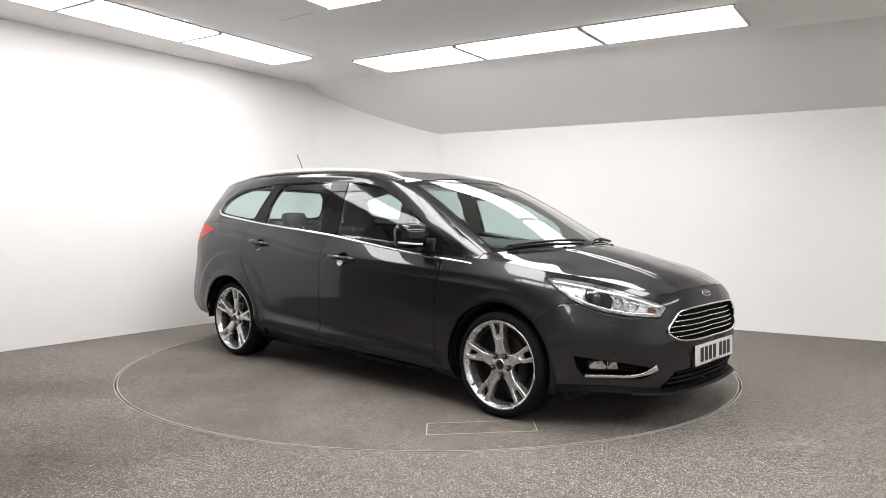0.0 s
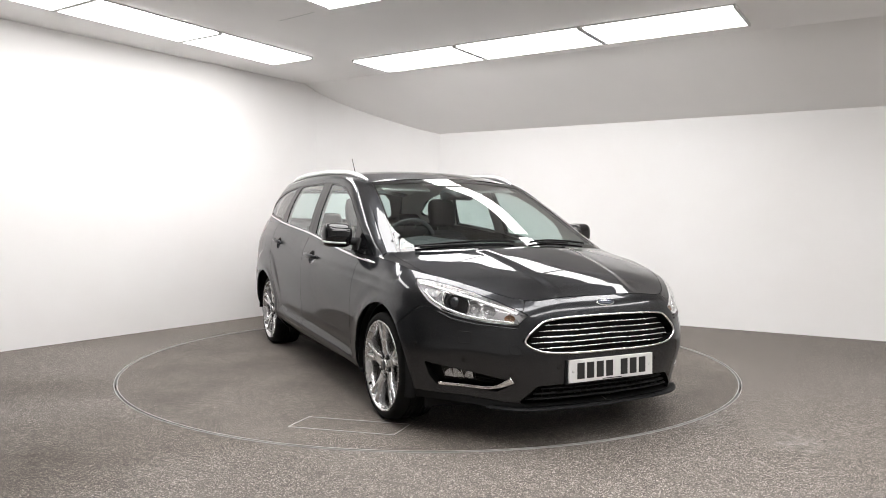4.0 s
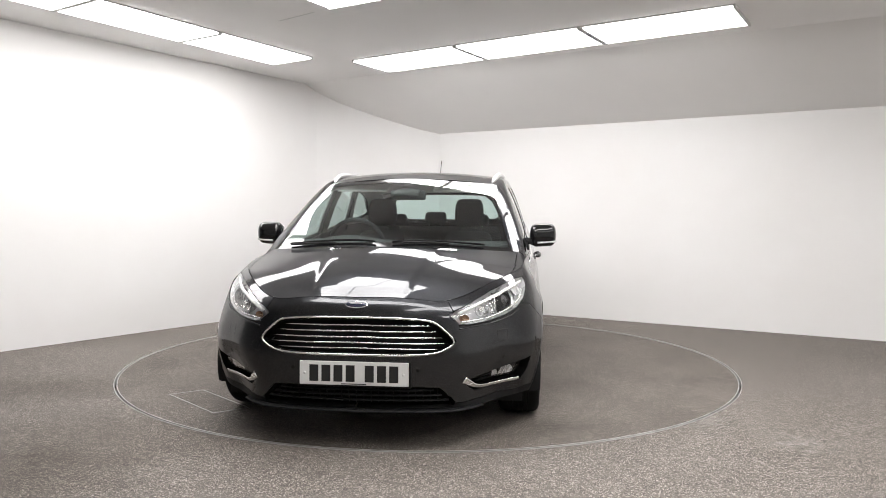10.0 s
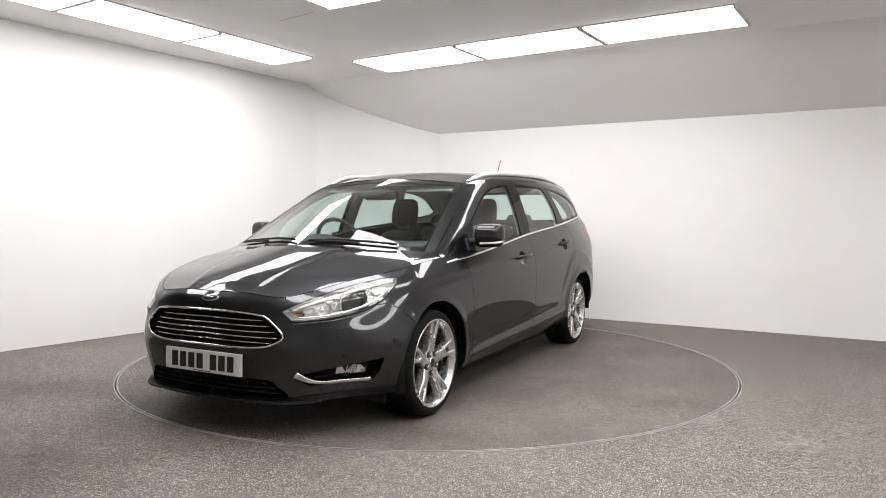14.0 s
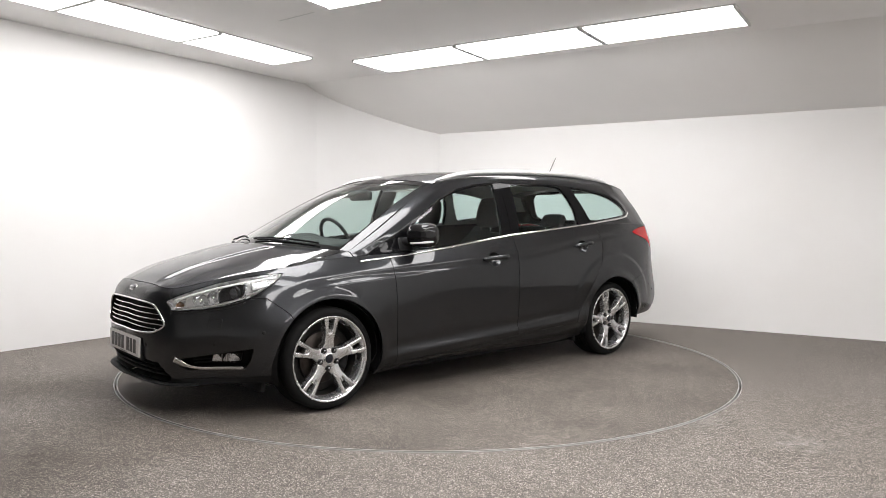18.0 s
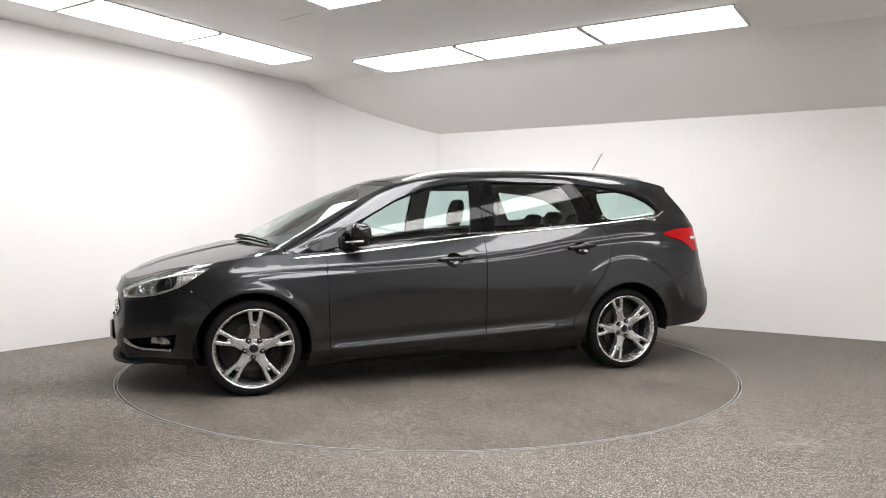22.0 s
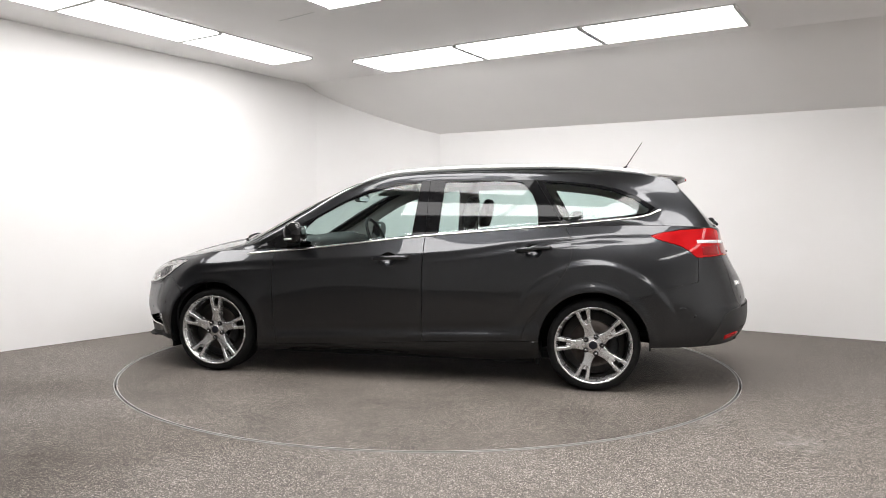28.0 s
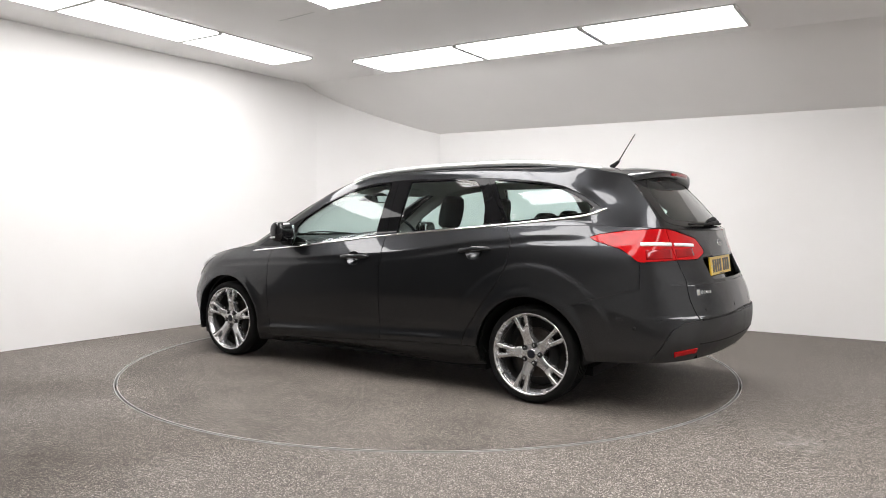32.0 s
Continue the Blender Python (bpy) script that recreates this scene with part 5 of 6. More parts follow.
# ---- number plates, with plain bars in place of characters
def number_plate(place, normal, mat, name_label):
    bm = bmesh.new()
    slab_on(bm, place, normal, .52, .111, .012, .012, .003)
    plate = part("number_plate", bm, mat, CAR, name_label, smooth=False)
    nor = Vector(normal).normalized()
    s = Vector((0, 0, 1)).cross(nor).normalized()
    u = nor.cross(s)
    for i, c in enumerate((-.180, -.122, -.064, -.006, .085, .143, .201)):
        b = bmesh.new()
        slab_on(b, Vector(place) + s * (c - .0105), nor, .043, .078, .002, .0135, .001)
        part("plate_bar", b, PLATE_INK, plate, "plain black bar", smooth=False)
    b = bmesh.new()
    slab_on(b, Vector(place) - u * .049, nor, .12, .004, .002, .0132)
    part("plate_bar", b, PLATE_INK, plate, "thin dark line of print", smooth=False)
    for c in (-.235, .235):
        b = bmesh.new()
        dome(b, Vector(place) + s * c + nor * .0118, nor, .007, .007, .003, 12, 3)
        part("plate_screw", b, FROST, plate, "white screw cap")
    return plate


p, n = on_front(0.0005, .368)
bm = bmesh.new()
slab_on(bm, (p.x - .004, 0, .364), (1, 0, .0), .54, .125, .03, .008, .006)
part("plate_backing", bm, BLACK_PLASTIC, CAR, "black plate mount", smooth=False)
number_plate((p.x + .006, 0, .369), (1, 0, .02), PLATE_WHITE, "white front number plate with black bars")


# ---- badges
def badge(place, normal, rx, rz):
    b = bmesh.new()
    dome(b, place, normal, rx, rz, .008, 32, 4)
    o = part("badge", b, CHROME, CAR, "small oval chrome badge")
    b = bmesh.new()
    dome(b, Vector(place) + Vector(normal).normalized() * .0045, normal, rx * .86, rz * .78, .005, 32, 4)
    part("badge_face", b, BLUE_OVAL, o, "dark blue enamel oval")
    b = bmesh.new()
    slab_on(b, Vector(place) + Vector(normal).normalized() * .0092, normal, rx * 1.0, rz * .22, .003, .001, .001, lean=.3)
    part("badge_bar", b, CHROME, o, "plain bright bar", smooth=False)


p, n = on_front(0.0005, .687)
badge((p.x - .002, 0, .687), (n.x, 0, n.z), .058, .022)
p, n = on_rear(0.0005, .958)
badge((p.x + .002, 0, .958), (n.x, 0, n.z), .055, .021)
b = bmesh.new()
for k, (w, h) in enumerate(((.035, .034), (.020, .020), (.018, .018), (.022, .018), (.018, .018))):
    p, n = on_rear(.575 - k * .025, .694)
    slab_on(b, p, n, w * .7, h, .006, .003, .001, lean=.25)
part("model_badge", b, CHROME, CAR, "row of small chrome bars", smooth=False)

# ---- rear plate in its recess under a paint-coloured grip
part("plate_recess", take(tub, is_plate, gap=-.004, rim=0, inset=.065), GLOSS_BLACK, CAR, "gloss black plate recess")
p, n = on_rear(0.0005, .825)
number_plate((p.x + .052, 0, .820), (-1, 0, .12), PLATE_YELLOW, "yellow rear number plate with black bars")
b = bmesh.new()
slab_on(b, (p.x + .040, 0, .884), (-1, 0, .18), .52, .012, .04, .008, .006)
part("tailgate_grip", b, PAINT, CAR)


# ---- chrome and rails along the side
def side_curve(points, step, lift=0.0):
    ps, ns = [], []
    for v in resample(points, step):
        p, n = on_side(v[0], v[1])
        ps.append(p + n * lift)
        ns.append(n)
    return ps, ns


def belt_strip():
    ps, ns = side_curve(soften([(x, z - .006) for x, z in BELT_LINE] + [(-1.735, 1.160)], False, 1), .03, .0005)
    return sweep(bmesh.new(), ps, .0155, .006, ns, taper=lambda t: min(1, .5 + 20 * min(t, 1 - t)))


both_sides("belt_trim", belt_strip, CHROME, CAR, "polished chrome strip below the windows")
RAIL = [(.295, .574, 1.350), (.20, .584, 1.374), (.118, .592, 1.393), (-.02, .600, 1.412), (-.12, .604, 1.420), (-.4, .608, 1.434), (-.7, .607, 1.440), (-1.0, .602, 1.442), (-1.25, .594, 1.433), (-1.41, .586, 1.420), (-1.55, .574, 1.405), (-1.64, .565, 1.394)]


def rail():
    pts = [Vector((q[0], q[1] + .014 * min(1, max(0, (-.1 - q[0]) / .6)), q[2] + .006)) for q in spline(RAIL, np.linspace(0, 1, 70))]
    return sweep(bmesh.new(), pts, .038, .022, [Vector((0, .85, 1)).normalized()] * 70, taper=lambda t: min(1, .45 + 9 * min(t, 1 - t)))


both_sides("roof_rail", rail, SATIN, CAR, "satin aluminium roof rail")

# ---- maker's mark etched into the quarter glass
for k, (dx, w) in enumerate(((0, .020), (.004, .012), (0, .016))):
    p, n = on_side(-1.165 - dx, 1.125 - k * .010)
    b = slab_on(bmesh.new(), p, n, w, .004, .001, -.0022)
    part("glass_mark", b, FROST, CAR, "tiny white print on the glass", smooth=False)

# ---- aerial
b = bmesh.new()
sweep(b, [Vector((-1.49, 0, 1.444)), Vector((-1.515, 0, 1.462)), Vector((-1.535, 0, 1.482)), Vector((-1.545, 0, 1.492))], .034, .02, [Vector((.5, 0, 1)).normalized()] * 4, taper=lambda t: 1.2 - .85 * t)
aerial = part("aerial", b, BLACK_PLASTIC, CAR, "short black roof aerial")
b = bmesh.new()
sweep(b, [Vector((-1.535, 0, 1.485)), Vector((-1.59, 0, 1.573)), Vector((-1.646, 0, 1.662))], .007, .0045, [Vector((1, 0, .6)).normalized()] * 3, taper=lambda t: 1.1 - .3 * t)
part("aerial_rod", b, BLACK_PLASTIC, aerial)


# ---- spoiler over the tailgate window
def spoiler():
    bm = bmesh.new()
    rows = []
    n = 40
    for i in range(n + 1):
        y = -.595 + 1.19 * i / n
        k = abs(y) / .595
        drop = .050 * k ** 2.6
        xt = -1.945 + .10 * k ** 2.2
        x0, x1 = -1.66 - .02 * k, -1.80
        z0 = 1.428 - .066 * k ** 2.2
        h = lambda xx: z0 + (1.398 - drop - z0) * (xx - x0) / (xt - x0)
        sec = [(x0, z0 + .002), (x0 - .06, h(x0 - .06) + .010), ((x0 + xt) / 2, h((x0 + xt) / 2) + .010), (xt + .03, h(xt + .03) + .006), (xt + .006, h(xt + .006)), (xt, h(xt) - .010), (xt + .004, h(xt) - .026), (xt + .02, h(xt) - .034), (x1, h(x1) - .05), (x0, z0 - .04)]
        rows.append([bm.verts.new((x, y, z)) for x, z in sec])
    for p, q in zip(rows, rows[1:]):
        for k in range(len(p)):
            bm.faces.new((p[k], p[(k + 1) % len(p)], q[(k + 1) % len(p)], q[k]))
    bm.faces.new(rows[0])
    bm.faces.new(rows[-1][::-1])
    bmesh.ops.recalc_face_normals(bm, faces=bm.faces)
    return bm


sp = part("spoiler", spoiler(), PAINT, CAR)
sp.data.set_sharp_from_angle(angle=radians(50))
b = bmesh.new()
pts = [Vector((-1.947 + .10 * (abs(y) / .535) ** 2.2, y, 1.380 - .050 * (abs(y) / .535) ** 2.6)) for y in [-.17 + .34 * i / 12 for i in range(13)]]
sweep(b, pts, .018, .004, [Vector((-1, 0, 0))] * 13)
part("brake_light", b, RED_DEEP, sp, "dark red high-level brake light")

# ---- wipers and washer jets
def wiper_arm(points, lift):
    ps, ns = [], []
    for v in resample(points, .04):
        h = hit(("screen", "bonnet"), (v[0], abs(v[1]), 3), (0, 0, -1))
        p, n = h[0], h[1]
        if v[1] < 0:
            p, n = Vector((p.x, -p.y, p.z)), Vector((n.x, -n.y, n.z))
        ps.append(p + n * lift)
        ns.append(n)
    return ps, ns


for blade, arm in ((((1.185, -.62), (1.365, -.06)), ((1.21, -.60), (1.325, -.30))), (((1.205, .56), (1.372, .04)), ((1.375, .10), (1.30, .36)))):
    ps, ns = wiper_arm(blade, .012)
    w = part("wiper", sweep(bmesh.new(), ps, .009, .009, ns), BLACK_PLASTIC, CAR, "black windscreen wiper")
    ps, ns = wiper_arm(arm, .018)
    part("wiper_arm", sweep(bmesh.new(), ps, .016, .008, ns), BLACK_PLASTIC, w)
for y in (.286, -.286):
    p = hit(("bonnet",), (1.37, abs(y), 3), (0, 0, -1))
    b = bmesh.new()
    dome(b, (p[0].x, y, p[0].z - .002), (0, 0, 1), .018, .012, .012, 14, 4, up=(1, 0, 0))
    part("washer_jet", b, BLACK_PLASTIC, CAR, "small black washer jet")
ps, ns = [], []
for i in range(14):
    y = .42 - .66 * i / 13
    p, n = on_rear(abs(y), 1.062 + .0)
    if y < 0:
        p, n = Vector((p.x, -p.y, p.z)), Vector((n.x, -n.y, n.z))
    ps.append(p + n * .014)
    ns.append(n)
w = part("rear_wiper", sweep(bmesh.new(), ps, .014, .010, ns), BLACK_PLASTIC, CAR, "black tailgate wiper")
p, n = on_rear(.0005, 1.075)
b = bmesh.new()
dome(b, (p.x + .004, -.04, 1.080), (n.x, 0, n.z), .040, .028, .045, 18, 5)
part("wiper_pivot", b, BLACK_PLASTIC, w)
b = bmesh.new()
sweep(b, [Vector((p.x - .032, -.06, 1.086)), Vector((p.x - .028, .05, 1.078)), Vector((p.x - .016, .20, 1.066))], .020, .012, [Vector((-1, 0, .5)).normalized()] * 3)
part("wiper_arm", b, BLACK_PLASTIC, w)

# ---- parking sensors, washer covers, fuel flap, towing cover
for where, u, z in ((on_front_corner, .868, .482), (on_front, .695, .420), (on_front, .300, .390), (on_rear_corner, 1.10, .50), (on_rear, .55, .60), (on_rear, .20, .605)):
    def sensor():
        p, n = where(u, z)
        b = bmesh.new()
        dome(b, p - n * .001, n, .011, .011, .003, 18, 3)
        return b
    both_sides("parking_sensor", sensor, BLACK_PLASTIC, CAR, "small round parking sensor")


def cover(where, poly, w=.005, rounds=2):
    def make():
        ps, ns = [], []
        for v in resample(soften(poly, True, rounds), .012, True):
            p, n = where(v[0], v[1])
            ps.append(p - n * .0005)
            ns.append(n)
        return sweep(bmesh.new(), ps, w, .0012, ns, True)
    return make


both_sides("washer_cover", cover(on_front, [(.666, .551), (.685, .553), (.704, .554), (.712, .551), (.714, .530), (.716, .508), (.711, .502), (.693, .500), (.676, .500), (.670, .505), (.667, .528), (.664, .547)], .0055, 0), BLACK_BEZEL, CAR, "outlined headlamp-washer cover")
b = flip_y(cover(on_side, [(-1.555, .958), (-1.44, .945), (-1.40, .87), (-1.42, .80), (-1.50, .80), (-1.575, .87)], .004)())
part("fuel_flap", b, BLACK_BEZEL, CAR, "fuel filler flap outline")

# ---- shut gap over the rear bumper, step along the skirt, towing-eye cover, tailpipe
for fx in (lambda b: b, flip_y):
    part("bumper_gap", fx(corner_bar([(1.64, .548), (1.80, .553), (2.0, .560), (2.2, .567), (2.33, .570)], .013, .0015, .0002, where=on_rear_corner)), BLACK_PLASTIC, CAR, "dark shut gap above the bumper")
    part("bumper_groove", fx(corner_bar([(1.62, .415), (1.80, .418), (2.0, .420), (2.2, .422), (2.34, .422)], .007, .0012, .0002, where=on_rear_corner)), BLACK_PLASTIC, CAR, "moulded step in the bumper skirt")
part("towing_cover", flip_y(cover(on_front, [(.468, .452), (.522, .455), (.536, .478), (.502, .514)], .003, 2)()), BLACK_BEZEL, CAR, "outlined towing-eye cover")
b = bmesh.new()
sweep(b, [Vector((-1.90, -.452, .285)), Vector((-2.10, -.452, .285)), Vector((-2.215, -.452, .276))], .058, .032, [Vector((0, 0, 1))] * 3)
part("tailpipe", b, DARK_CHROME, CAR, "dark steel tailpipe")


# ---- door handles
HANDLES = {"front": ((.138, .824), (-.112, .836), (.030, .823)), "rear": ((-.830, .890), (-1.056, .912), (-.940, .893))}


def handle(which):
    (x0, z0), (x1, z1), _ = HANDLES[which]
    ps, ns = [], []
    for i in range(15):
        t = i / 14
        p, n = on_side(x0 + (x1 - x0) * t, z0 + (z1 - z0) * t)
        ps.append(p + n * (.004 + .030 * math.sin(math.pi * min(1, max(0, t))) ** .5))
        ns.append(n)
    return sweep(bmesh.new(), ps, .030, .013, ns, taper=lambda t: min(1, .6 + 4 * min(t, 1 - t)))


for which in ("front", "rear"):
    for sd in ("left", "right"):
        fx = (lambda b: b) if sd == "left" else flip_y
        h = part("door_handle", fx(handle(which)), PAINT, DOORS[which, sd])


# ---- door mirrors
def mirror_shell(top):
    """Rounded housing, wider at the outer end; upper cap or lower half."""
    bm = bmesh.new()
    n, m = 22, 28
    rows = []
    for i in range(n + 1):
        t = i / n
        y = .835 + .175 * t
        env = (1 - (2 * t - 1) ** 6) ** .5 if 0 < t < 1 else 0.02
        xc, zc = .690 - .028 * t, .990 + .004 * t
        rx, rz = (.084 - .008 * t) * max(env, .12), (.077 - .004 * t) * max(env, .12)
        row = []
        for k in range(m):
            a = 2 * math.pi * k / m
            c, s = math.cos(a), math.sin(a)
            c2, s2 = math.copysign(abs(c) ** .72, c), math.copysign(abs(s) ** .80, s)
            x = xc + rx * (c2 if c2 > 0 else c2 * .72)
            z = zc + rz * s2
            row.append(bm.verts.new((x, y, z)))
        rows.append(row)
    for p, q in zip(rows, rows[1:]):
        for k in range(m):
            bm.faces.new((p[k], q[k], q[(k + 1) % m], p[(k + 1) % m]))
    bm.faces.new(rows[0])
    bm.faces.new(rows[-1][::-1])
    bmesh.ops.recalc_face_normals(bm, faces=bm.faces)
    return bm


def mirror_arm():
    b = bmesh.new()
    sweep(b, [Vector((.735, .800, .945)), Vector((.715, .84, .945)), Vector((.70, .88, .942)), Vector((.69, .93, .938))], .075, .030, [Vector((0, 0, 1))] * 4, taper=lambda t: 1.15 - .3 * t)
    return b


def mirror_foot():
    """Black triangle filling the front corner of the window, under the mirror."""
    p, n = on_side(.74, .935)
    b = bmesh.new()
    slab_on(b, p, n, .10, .085, .02, .012, .01)
    return b


def mirror_glass():
    b = bmesh.new()
    slab_on(b, (.633, .922, .990), (-1, .06, .03), .150, .104, .006, .0, .003)
    return b


def mirror_lamp():
    pts = [Vector((.752 - .026 * t, .885 + .105 * t, .944 + .006 * t)) for t in [i / 10 for i in range(11)]]
    pts += [Vector((.700, 1.000, .953)), Vector((.672, 1.001, .954))]
    return sweep(bmesh.new(), pts, .014, .009, [Vector((1, .15, 0)).normalized()] * 10 + [Vector((.6, .8, 0)), Vector((.1, 1, 0)), Vector((0, 1, 0))])


for sd in ("left", "right"):
    fx = (lambda b: b) if sd == "left" else flip_y
    mir = part("door_mirror", fx(mirror_shell(True)), GLOSS_BLACK, CAR, "gloss black door mirror")
    part("mirror_arm", fx(mirror_arm()), BLACK_PLASTIC, mir)
    part("mirror_foot", fx(mirror_foot()), BLACK_PLASTIC, mir)
    part("mirror_glass", fx(mirror_glass()), material("mirror_silver", (.85, .86, .87), .02, 1.0), mir, "silvered mirror glass", smooth=False)
    part("mirror_lamp", fx(mirror_lamp()), FROST, mir, "white side-indicator lens")


# ---------------------------------------------------------------- the car: wheels
def tyre():
    p = [(.2405, -.010), (.250, .000), (.262, .003), (.276, -.001), (.286, -.011), (.2915, -.024), (.2935, -.036)]
    for g in (-.062, -.088, -.114, -.140, -.166):
        p += [(.295, g + .007), (.295, g + .004), (.288, g + .0035), (.288, g - .0035), (.295, g - .004)]
    p += [(.2935, -.190), (.286, -.210), (.262, -.222), (.2405, -.212)]
    return lathe(bmesh.new(), p, 96)


def barrel():
    p = [(.2405, -.014), (.2455, -.004), (.2465, .000), (.2445, .003), (.2395, .0015), (.2345, -.001), (.2325, -.006), (.2290, -.014), (.2240, -.019), (.2225, -.045), (.2210, -.082)]
    return lathe(bmesh.new(), p, 96)


def inner_barrel():
    return lathe(bmesh.new(), [(.2217, -.080), (.2140, -.120), (.2200, -.205), (.2405, -.214)], 64)


SPOKE_EDGE = [(.030, .021), (.052, .0360), (.066, .0365), (.080, .0318), (.095, .0282), (.115, .0272), (.135, .0292), (.160, .0345), (.190, .0405), (.215, .0452), (.2365, .0480)]
SPOKE_NOTCH = [(.2365, .0218), (.212, .0195), (.182, .0162), (.158, .0125), (.149, .0100), (.1435, .0055), (.1420, 0)]


def spoke_height(r):
    return float(np.interp(r, [.03, .07, .12, .18, .24], [-.030, -.026, -.017, -.009, -.003]))


def spoke(angle):
    """A Y spoke: a broad stem that forks round a notch, with rounded shoulders and deep flanks."""
    half = SPOKE_EDGE + SPOKE_NOTCH
    loop = half + [(r, -w) for r, w in half[-2::-1]]
    n = len(loop)
    bm = bmesh.new()
    rings = []
    for inset, drop in ((-.003, .045), (-.0015, .012), (0, .0045), (.0022, .0012), (.0055, 0)):
        row = []
        for k in range(n):
            a, b, c = (Vector(loop[(k + d) % n]) for d in (-1, 0, 1))
            t1, t2 = (b - a).normalized(), (c - b).normalized()
            m = Vector((t1.y, -t1.x)) + Vector((t2.y, -t2.x))
            m = m.normalized() / max(.6, m.length / 2)
            p = b + m * inset
            row.append(bm.verts.new((p.x, spoke_height(p.x) - drop, p.y)))
        rings.append(row)
    for p, q in zip(rings, rings[1:]):
        for k in range(n):
            bm.faces.new((p[k], p[(k + 1) % n], q[(k + 1) % n], q[k]))
    # face: mirrored pairs of points joined across the stem, then along each prong
    top, e, m = rings[-1], len(SPOKE_EDGE), len(SPOKE_NOTCH)
    for k in range(6):
        bm.faces.new((top[k], top[k + 1], top[(n - 2 - k) % n], top[(n - 1 - k) % n]))
    for flip in (False, True):
        at = lambda i: top[(n - 1 - i) % n] if flip else top[i]
        tip = top[e + m - 1]
        inner = [tip] + [at(e + m - 2 - i) for i in range(m - 1)]
        outer = [at(6 + i) for i in range(e - 6)]
        i = j = 0
        while i < len(inner) - 1 or j < len(outer) - 1:
            if j == len(outer) - 1 or (i < len(inner) - 1 and i * (len(outer) - 1) <= j * (len(inner) - 1)):
                bm.faces.new((inner[i], inner[i + 1], outer[j]))
                i += 1
            else:
                bm.faces.new((inner[i], outer[j + 1], outer[j]))
                j += 1
    bm.faces.new((top[6], top[e + m - 1], top[(n - 1 - 6) % n]))
    bmesh.ops.recalc_face_normals(bm, faces=bm.faces)
    # sunken floor of the notch
    sweep(bm, [Vector((.138, -.034, 0)), Vector((.168, -.030, 0))], .028, .012, [Vector((-.1, 1, 0)).normalized()] * 2)
    bmesh.ops.rotate(bm, verts=bm.verts, cent=(0, 0, 0), matrix=Matrix.Rotation(-angle, 3, "Y"))
    return bm


def wheel(side, wx, turn, face):
    hub = part("wheel", barrel(), ALLOY, CAR, "silver five-twin-spoke alloy wheel")
    m = Matrix.Translation((wx, face * side, WHEEL_Z))
    if side < 0:
        m = m @ Matrix.Rotation(math.pi, 4, "Z")
    hub.matrix_basis = m
    part("tyre", tyre(), RUBBER, hub, "black low-profile tyre").data.set_sharp_from_angle(angle=radians(50))
    for k in range(5):
        a = turn + k * 2 * math.pi / 5
        part("spoke", spoke(a), ALLOY, hub).data.set_sharp_from_angle(angle=radians(40))
        b = bmesh.new()
        an = a + math.pi / 5
        c = Vector((.056 * math.cos(an), -.018, .056 * math.sin(an)))
        lathe(b, [(.0001, .006), (.0065, .006), (.0085, .002), (.0090, -.016)], 12, c)
        part("wheel_nut", b, DARK_CHROME, hub, "dark chrome wheel nut")
        b = bmesh.new()
        lathe(b, [(.0165, -.012), (.0160, -.003), (.0105, -.0030), (.0100, -.012)], 20, c)
        part("nut_well", b, BLACK_BEZEL, hub)
    part("hub", lathe(bmesh.new(), [(.0001, -.023), (.034, -.023), (.040, -.0245), (.058, -.0275), (.068, -.032), (.074, -.042), (.076, -.06), (.03, -.09)], 48), ALLOY, hub)
    # deep part of the rim coloured dark for shade and dirt
    part("inner_barrel", inner_barrel(), DUSTY_SHADE, hub, "dark, dusty and shaded inside of the rim")
    # plate added to keep the openings between the spokes dark
    part("backing_plate", lathe(bmesh.new(), [(.06, -.120), (.196, -.122), (.204, -.130), (.204, -.136)], 48), DUSTY_SHADE, hub, "dark plate added behind the brake disc")
    part("centre_cap", lathe(bmesh.new(), [(.0001, -.0145), (.018, -.0150), (.0265, -.0175), (.0275, -.022)], 32), CAP_NAVY, hub, "near-black blue centre cap")
    part("cap_ring", lathe(bmesh.new(), [(.0272, -.0165), (.0290, -.0160), (.0305, -.0215)], 32), CHROME, hub)
    b = lathe(bmesh.new(), [(.075, -.092), (.148, -.092), (.150, -.095), (.150, -.112), (.148, -.115), (.075, -.115), (.070, -.10), (.070, -.075), (.0001, -.072)], 64)
    part("brake_disc", b, DISC, hub, "worn steel brake disc")
    b = bmesh.new()
    pts = [Vector((.128 * math.cos(a), -.085, .128 * math.sin(a))) for a in [radians(d) for d in range(150, 216, 8)]]
    sweep(b, pts, .07, .035, [Vector((0, 1, 0))] * len(pts))
    part("brake_caliper", b, BLACK_PLASTIC, hub, "dark brake caliper")
    b = bmesh.new()
    sweep(b, [Vector((.17, -.012, -.125)), Vector((.187, -.006, -.140))], .009, .007, [Vector((0, 1, 0))] * 2)
    part("valve", b, BLACK_PLASTIC, hub)
    return hub


wheel(1, WHEEL_X, radians(93), .882)
wheel(1, -WHEEL_X, radians(0), .872)
wheel(-1, WHEEL_X, radians(85), .882)
wheel(-1, -WHEEL_X, radians(97), .872)


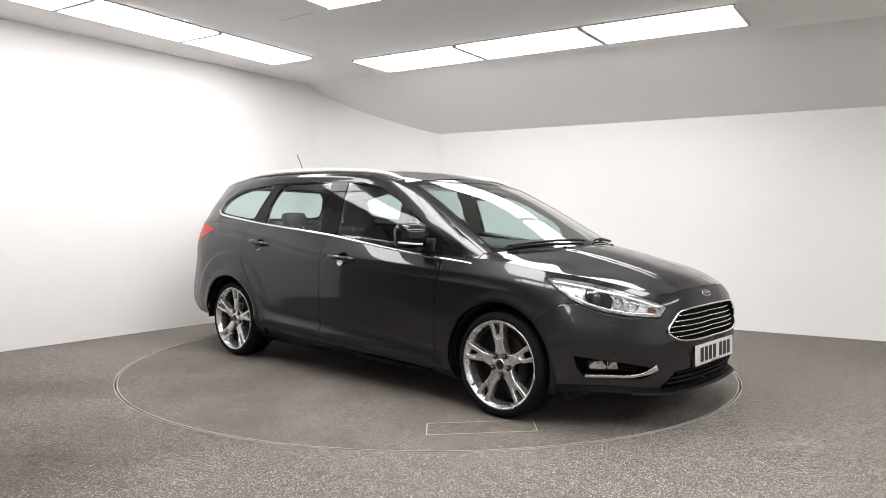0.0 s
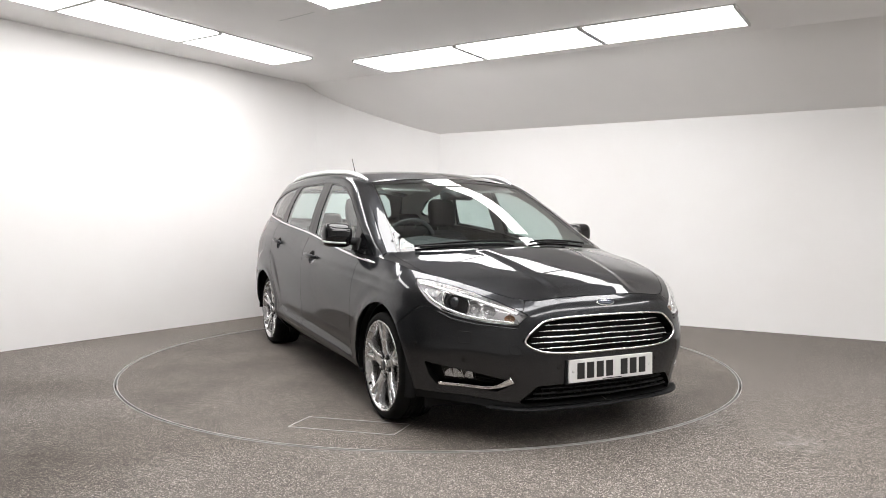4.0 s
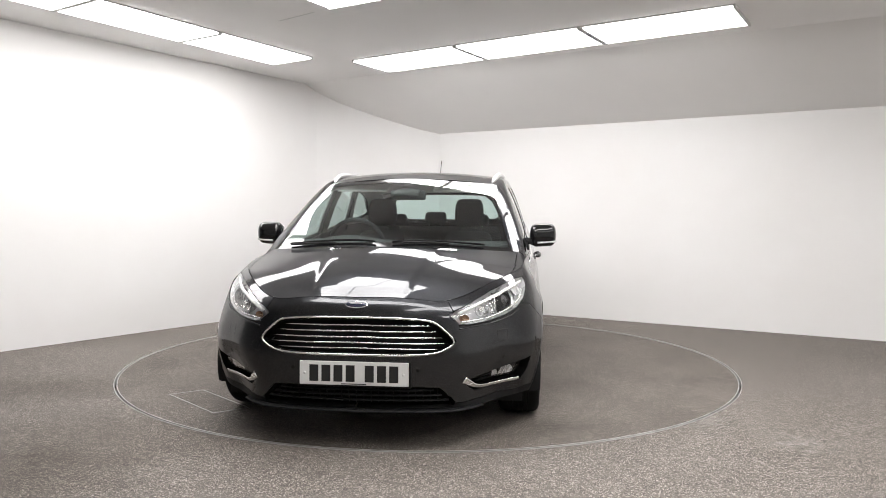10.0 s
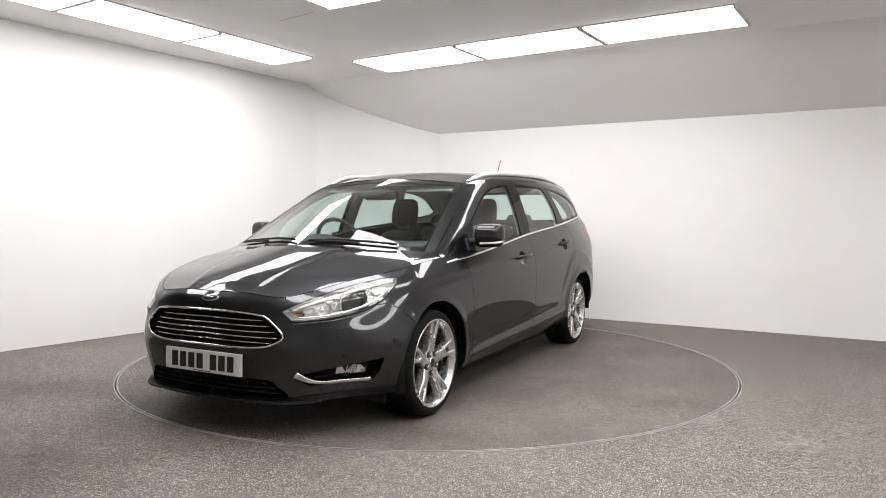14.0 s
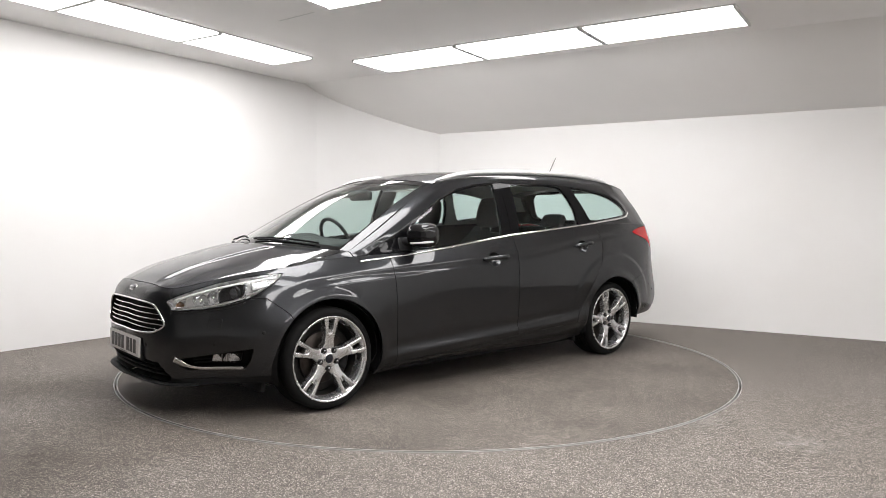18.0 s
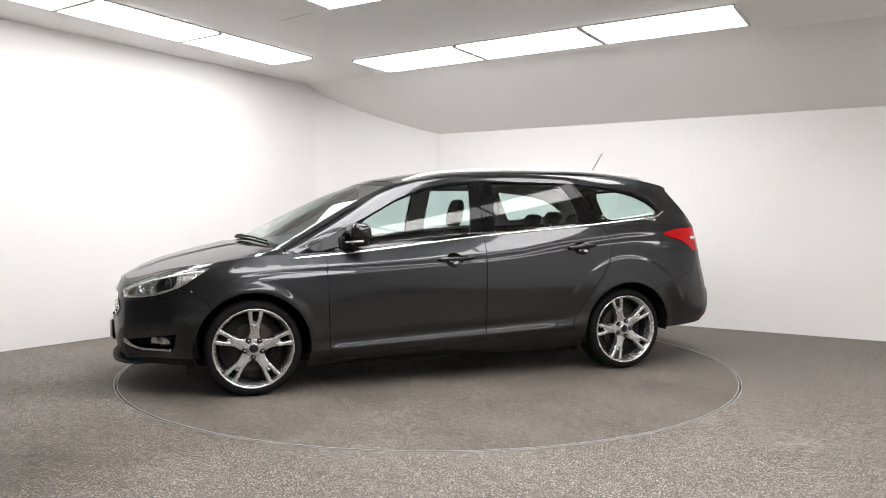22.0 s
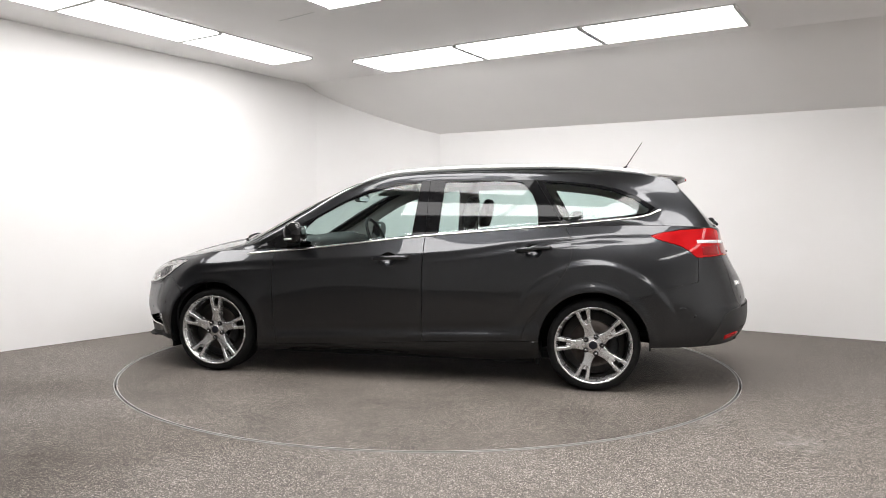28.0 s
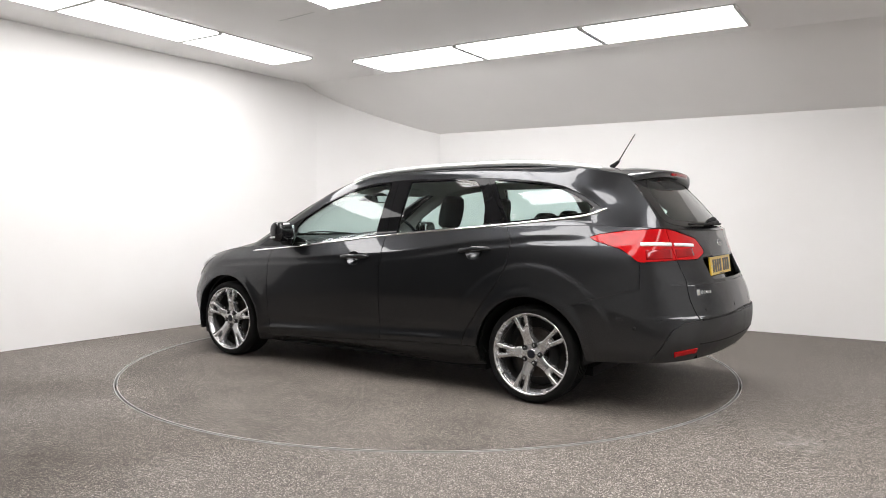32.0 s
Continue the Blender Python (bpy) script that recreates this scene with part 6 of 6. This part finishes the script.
# ---------------------------------------------------------------- the car: inside
def cushion(bm, sections, n=24, e=.55):
    """Loft through rounded rectangles: (centre, half width, half depth, direction of depth)."""
    rows = []
    for c, hy, hx, d in sections:
        d = Vector(d).normalized()
        row = []
        for k in range(n):
            a = 2 * math.pi * k / n
            cc, ss = math.cos(a), math.sin(a)
            row.append(bm.verts.new(Vector(c) + Vector((0, 1, 0)) * (hy * math.copysign(abs(cc) ** e, cc)) + d * (hx * math.copysign(abs(ss) ** e, ss))))
        rows.append(row)
    for p, q in zip(rows, rows[1:]):
        for k in range(n):
            bm.faces.new((p[k], p[(k + 1) % n], q[(k + 1) % n], q[k]))
    bm.faces.new(rows[0][::-1])
    bm.faces.new(rows[-1])
    bmesh.ops.recalc_face_normals(bm, faces=bm.faces)
    return bm


def headrest(x, y, z0, z1, w, parent):
    d = (1, 0, .25)
    b = bmesh.new()
    h = z1 - z0
    lean = lambda t: x - .05 * t
    cushion(b, [((lean(t), y, z0 + h * t), w * k, .045 * k2, d) for t, k, k2 in ((0, .70, .5), (.06, .92, .85), (.3, 1, 1), (.7, .98, .95), (.93, .86, .7), (1, .62, .3))])
    part("headrest", b, CLOTH, parent, "black cloth headrest")
    for s in (-.055, .055):
        b = bmesh.new()
        sweep(b, [Vector((x + .02, y + s, z0 - .07)), Vector((x + .004, y + s, z0 + .04))], .011, .008, [Vector((1, 0, 0))] * 2)
        part("headrest_post", b, CHROME, parent, "chrome headrest post")


for y in (.36, -.36):
    b = bmesh.new()
    cushion(b, [((-.02 - .40 * t ** 1.1, y, .50 + .49 * t), .225 * k, .062 * k2, (1, 0, .35)) for t, k, k2 in ((0, .95, 1.1), (.25, 1.02, 1.1), (.55, 1, 1), (.82, .90, .9), (.95, .78, .75), (1.0, .6, .4))])
    seat = part("front_seat", b, CLOTH, CAR, "black cloth front seat")
    b = bmesh.new()
    cushion(b, [((.46 - .50 * t, y, .47 - .03 * t), .23 * k, .075, (0, 0, 1)) for t, k in ((0, .8), (.08, .98), (.5, 1), (1, 1))])
    part("seat_cushion", b, CLOTH, seat)
    headrest(-.415, y, 1.035, 1.255, .118, seat)
b = bmesh.new()
cushion(b, [((-.98 - .20 * t, 0, .52 + .50 * t), .62 * k, .07 * k2, (1, 0, .3)) for t, k, k2 in ((0, 1, 1.1), (.4, 1, 1), (.85, .97, .9), (1, .93, .4))], 40, .35)
bench = part("rear_seat", b, CLOTH, CAR, "black cloth rear bench")
headrest(-1.15, 0, 1.06, 1.155, .10, bench)
for y in (.38, -.38):
    headrest(-1.15, y, 1.03, 1.135, .115, bench)
b = bmesh.new()
box(b, -1.98, -1.24, -.56, .56, .985, 1.0, .006)
part("load_cover", b, TRIM, CAR, "dark roller load cover", smooth=False)

dash = bmesh.new()
rows = []
for i in range(25):
    y = -.70 + 1.4 * i / 24
    k = abs(y) / .70
    hump = .035 * math.exp(-((y + .36) / .18) ** 2)
    sec = [(1.30 - .25 * k * k, .915), (1.10, .945 - .01 * k), (.90 - .05 * k, .955 + hump * .6), (.74, .950 + hump), (.66, .925 + hump), (.64, .86), (.70, .70), (.72, .45), (1.2, .45)]
    rows.append([dash.verts.new((x, y, z)) for x, z in sec])
for p, q in zip(rows, rows[1:]):
    for k in range(len(p) - 1):
        dash.faces.new((p[k], p[k + 1], q[k + 1], q[k]))
bmesh.ops.recalc_face_normals(dash, faces=dash.faces)
part("dashboard", dash, TRIM, CAR, "soft black dashboard")
b = bmesh.new()
pts = [Vector((.50 + .185 * math.sin(a) * .42, -.36 + .187 * math.cos(a), .915 + .187 * math.sin(a) * .91)) for a in [2 * math.pi * i / 40 for i in range(40)]]
sweep(b, pts, .030, .016, [Vector((-.91, 0, .42))] * 40, True)
sw = part("steering_wheel", b, TRIM, CAR, "black leather steering wheel")
b = bmesh.new()
dome(b, (.52, -.36, .905), (-.91, 0, .42), .075, .06, .03, 24, 4)
for a in (radians(180), radians(0), radians(270)):
    e = Vector((.50 + .18 * math.sin(a) * .42, -.36 + .18 * math.cos(a), .915 + .18 * math.sin(a) * .91))
    sweep(b, [Vector((.515, -.36, .905)), e], .035, .012, [Vector((-.91, 0, .42))] * 2)
part("wheel_boss", b, TRIM, sw)
b = bmesh.new()
slab_on(b, (.50, 0, 1.255), (-1, 0, -.1), .245, .066, .035, .0, .015)
rvm = part("interior_mirror", b, TRIM, CAR, "black interior mirror")
b = bmesh.new()
slab_on(b, (.498, 0, 1.255), (-1, 0, -.1), .225, .050, .004, .003, .002)
part("mirror_face", b, material("inner_mirror_silver", (.8, .82, .83), .03, 1.0), rvm, smooth=False)
b = bmesh.new()
sweep(b, [Vector((.50, 0, 1.285)), Vector((.57, 0, 1.278)), Vector((.655, 0, 1.245))], .19, .022, [Vector((0, 0, 1))] * 3)
part("mirror_stem", b, TRIM, rvm, "sensor housing on the windscreen")
for y in (.34, -.34):
    b = bmesh.new()
    slab_on(b, (.36, y, 1.305), (-.35, 0, -1), .36, .15, .014, 0, .01, up=(1, 0, 0))
    part("sun_visor", b, LINING, CAR, "pale grey sun visor", smooth=False)


# ---------------------------------------------------------------- what moves
PIVOT = Vector((-0.0752, 0.0883, 0))


def turn_angle(t):
    """Heading of the car in degrees at t seconds; the table turns almost evenly."""
    return -42.678 - 5.41845 * t - 0.001313 * t * t + 0.0000935 * t ** 3


def motions():
    times = [i * 1.0 for i in range(33)]
    rows_table = [(t, pose(0, 0, 0, 0, 0, turn_angle(t))) for t in times]
    walk(TABLE, rows_table)
    walk(CAR, [(t, pose(0, 0, 0, 0, 0, turn_angle(t)) @ Matrix.Translation(-PIVOT)) for t in times])


motions()
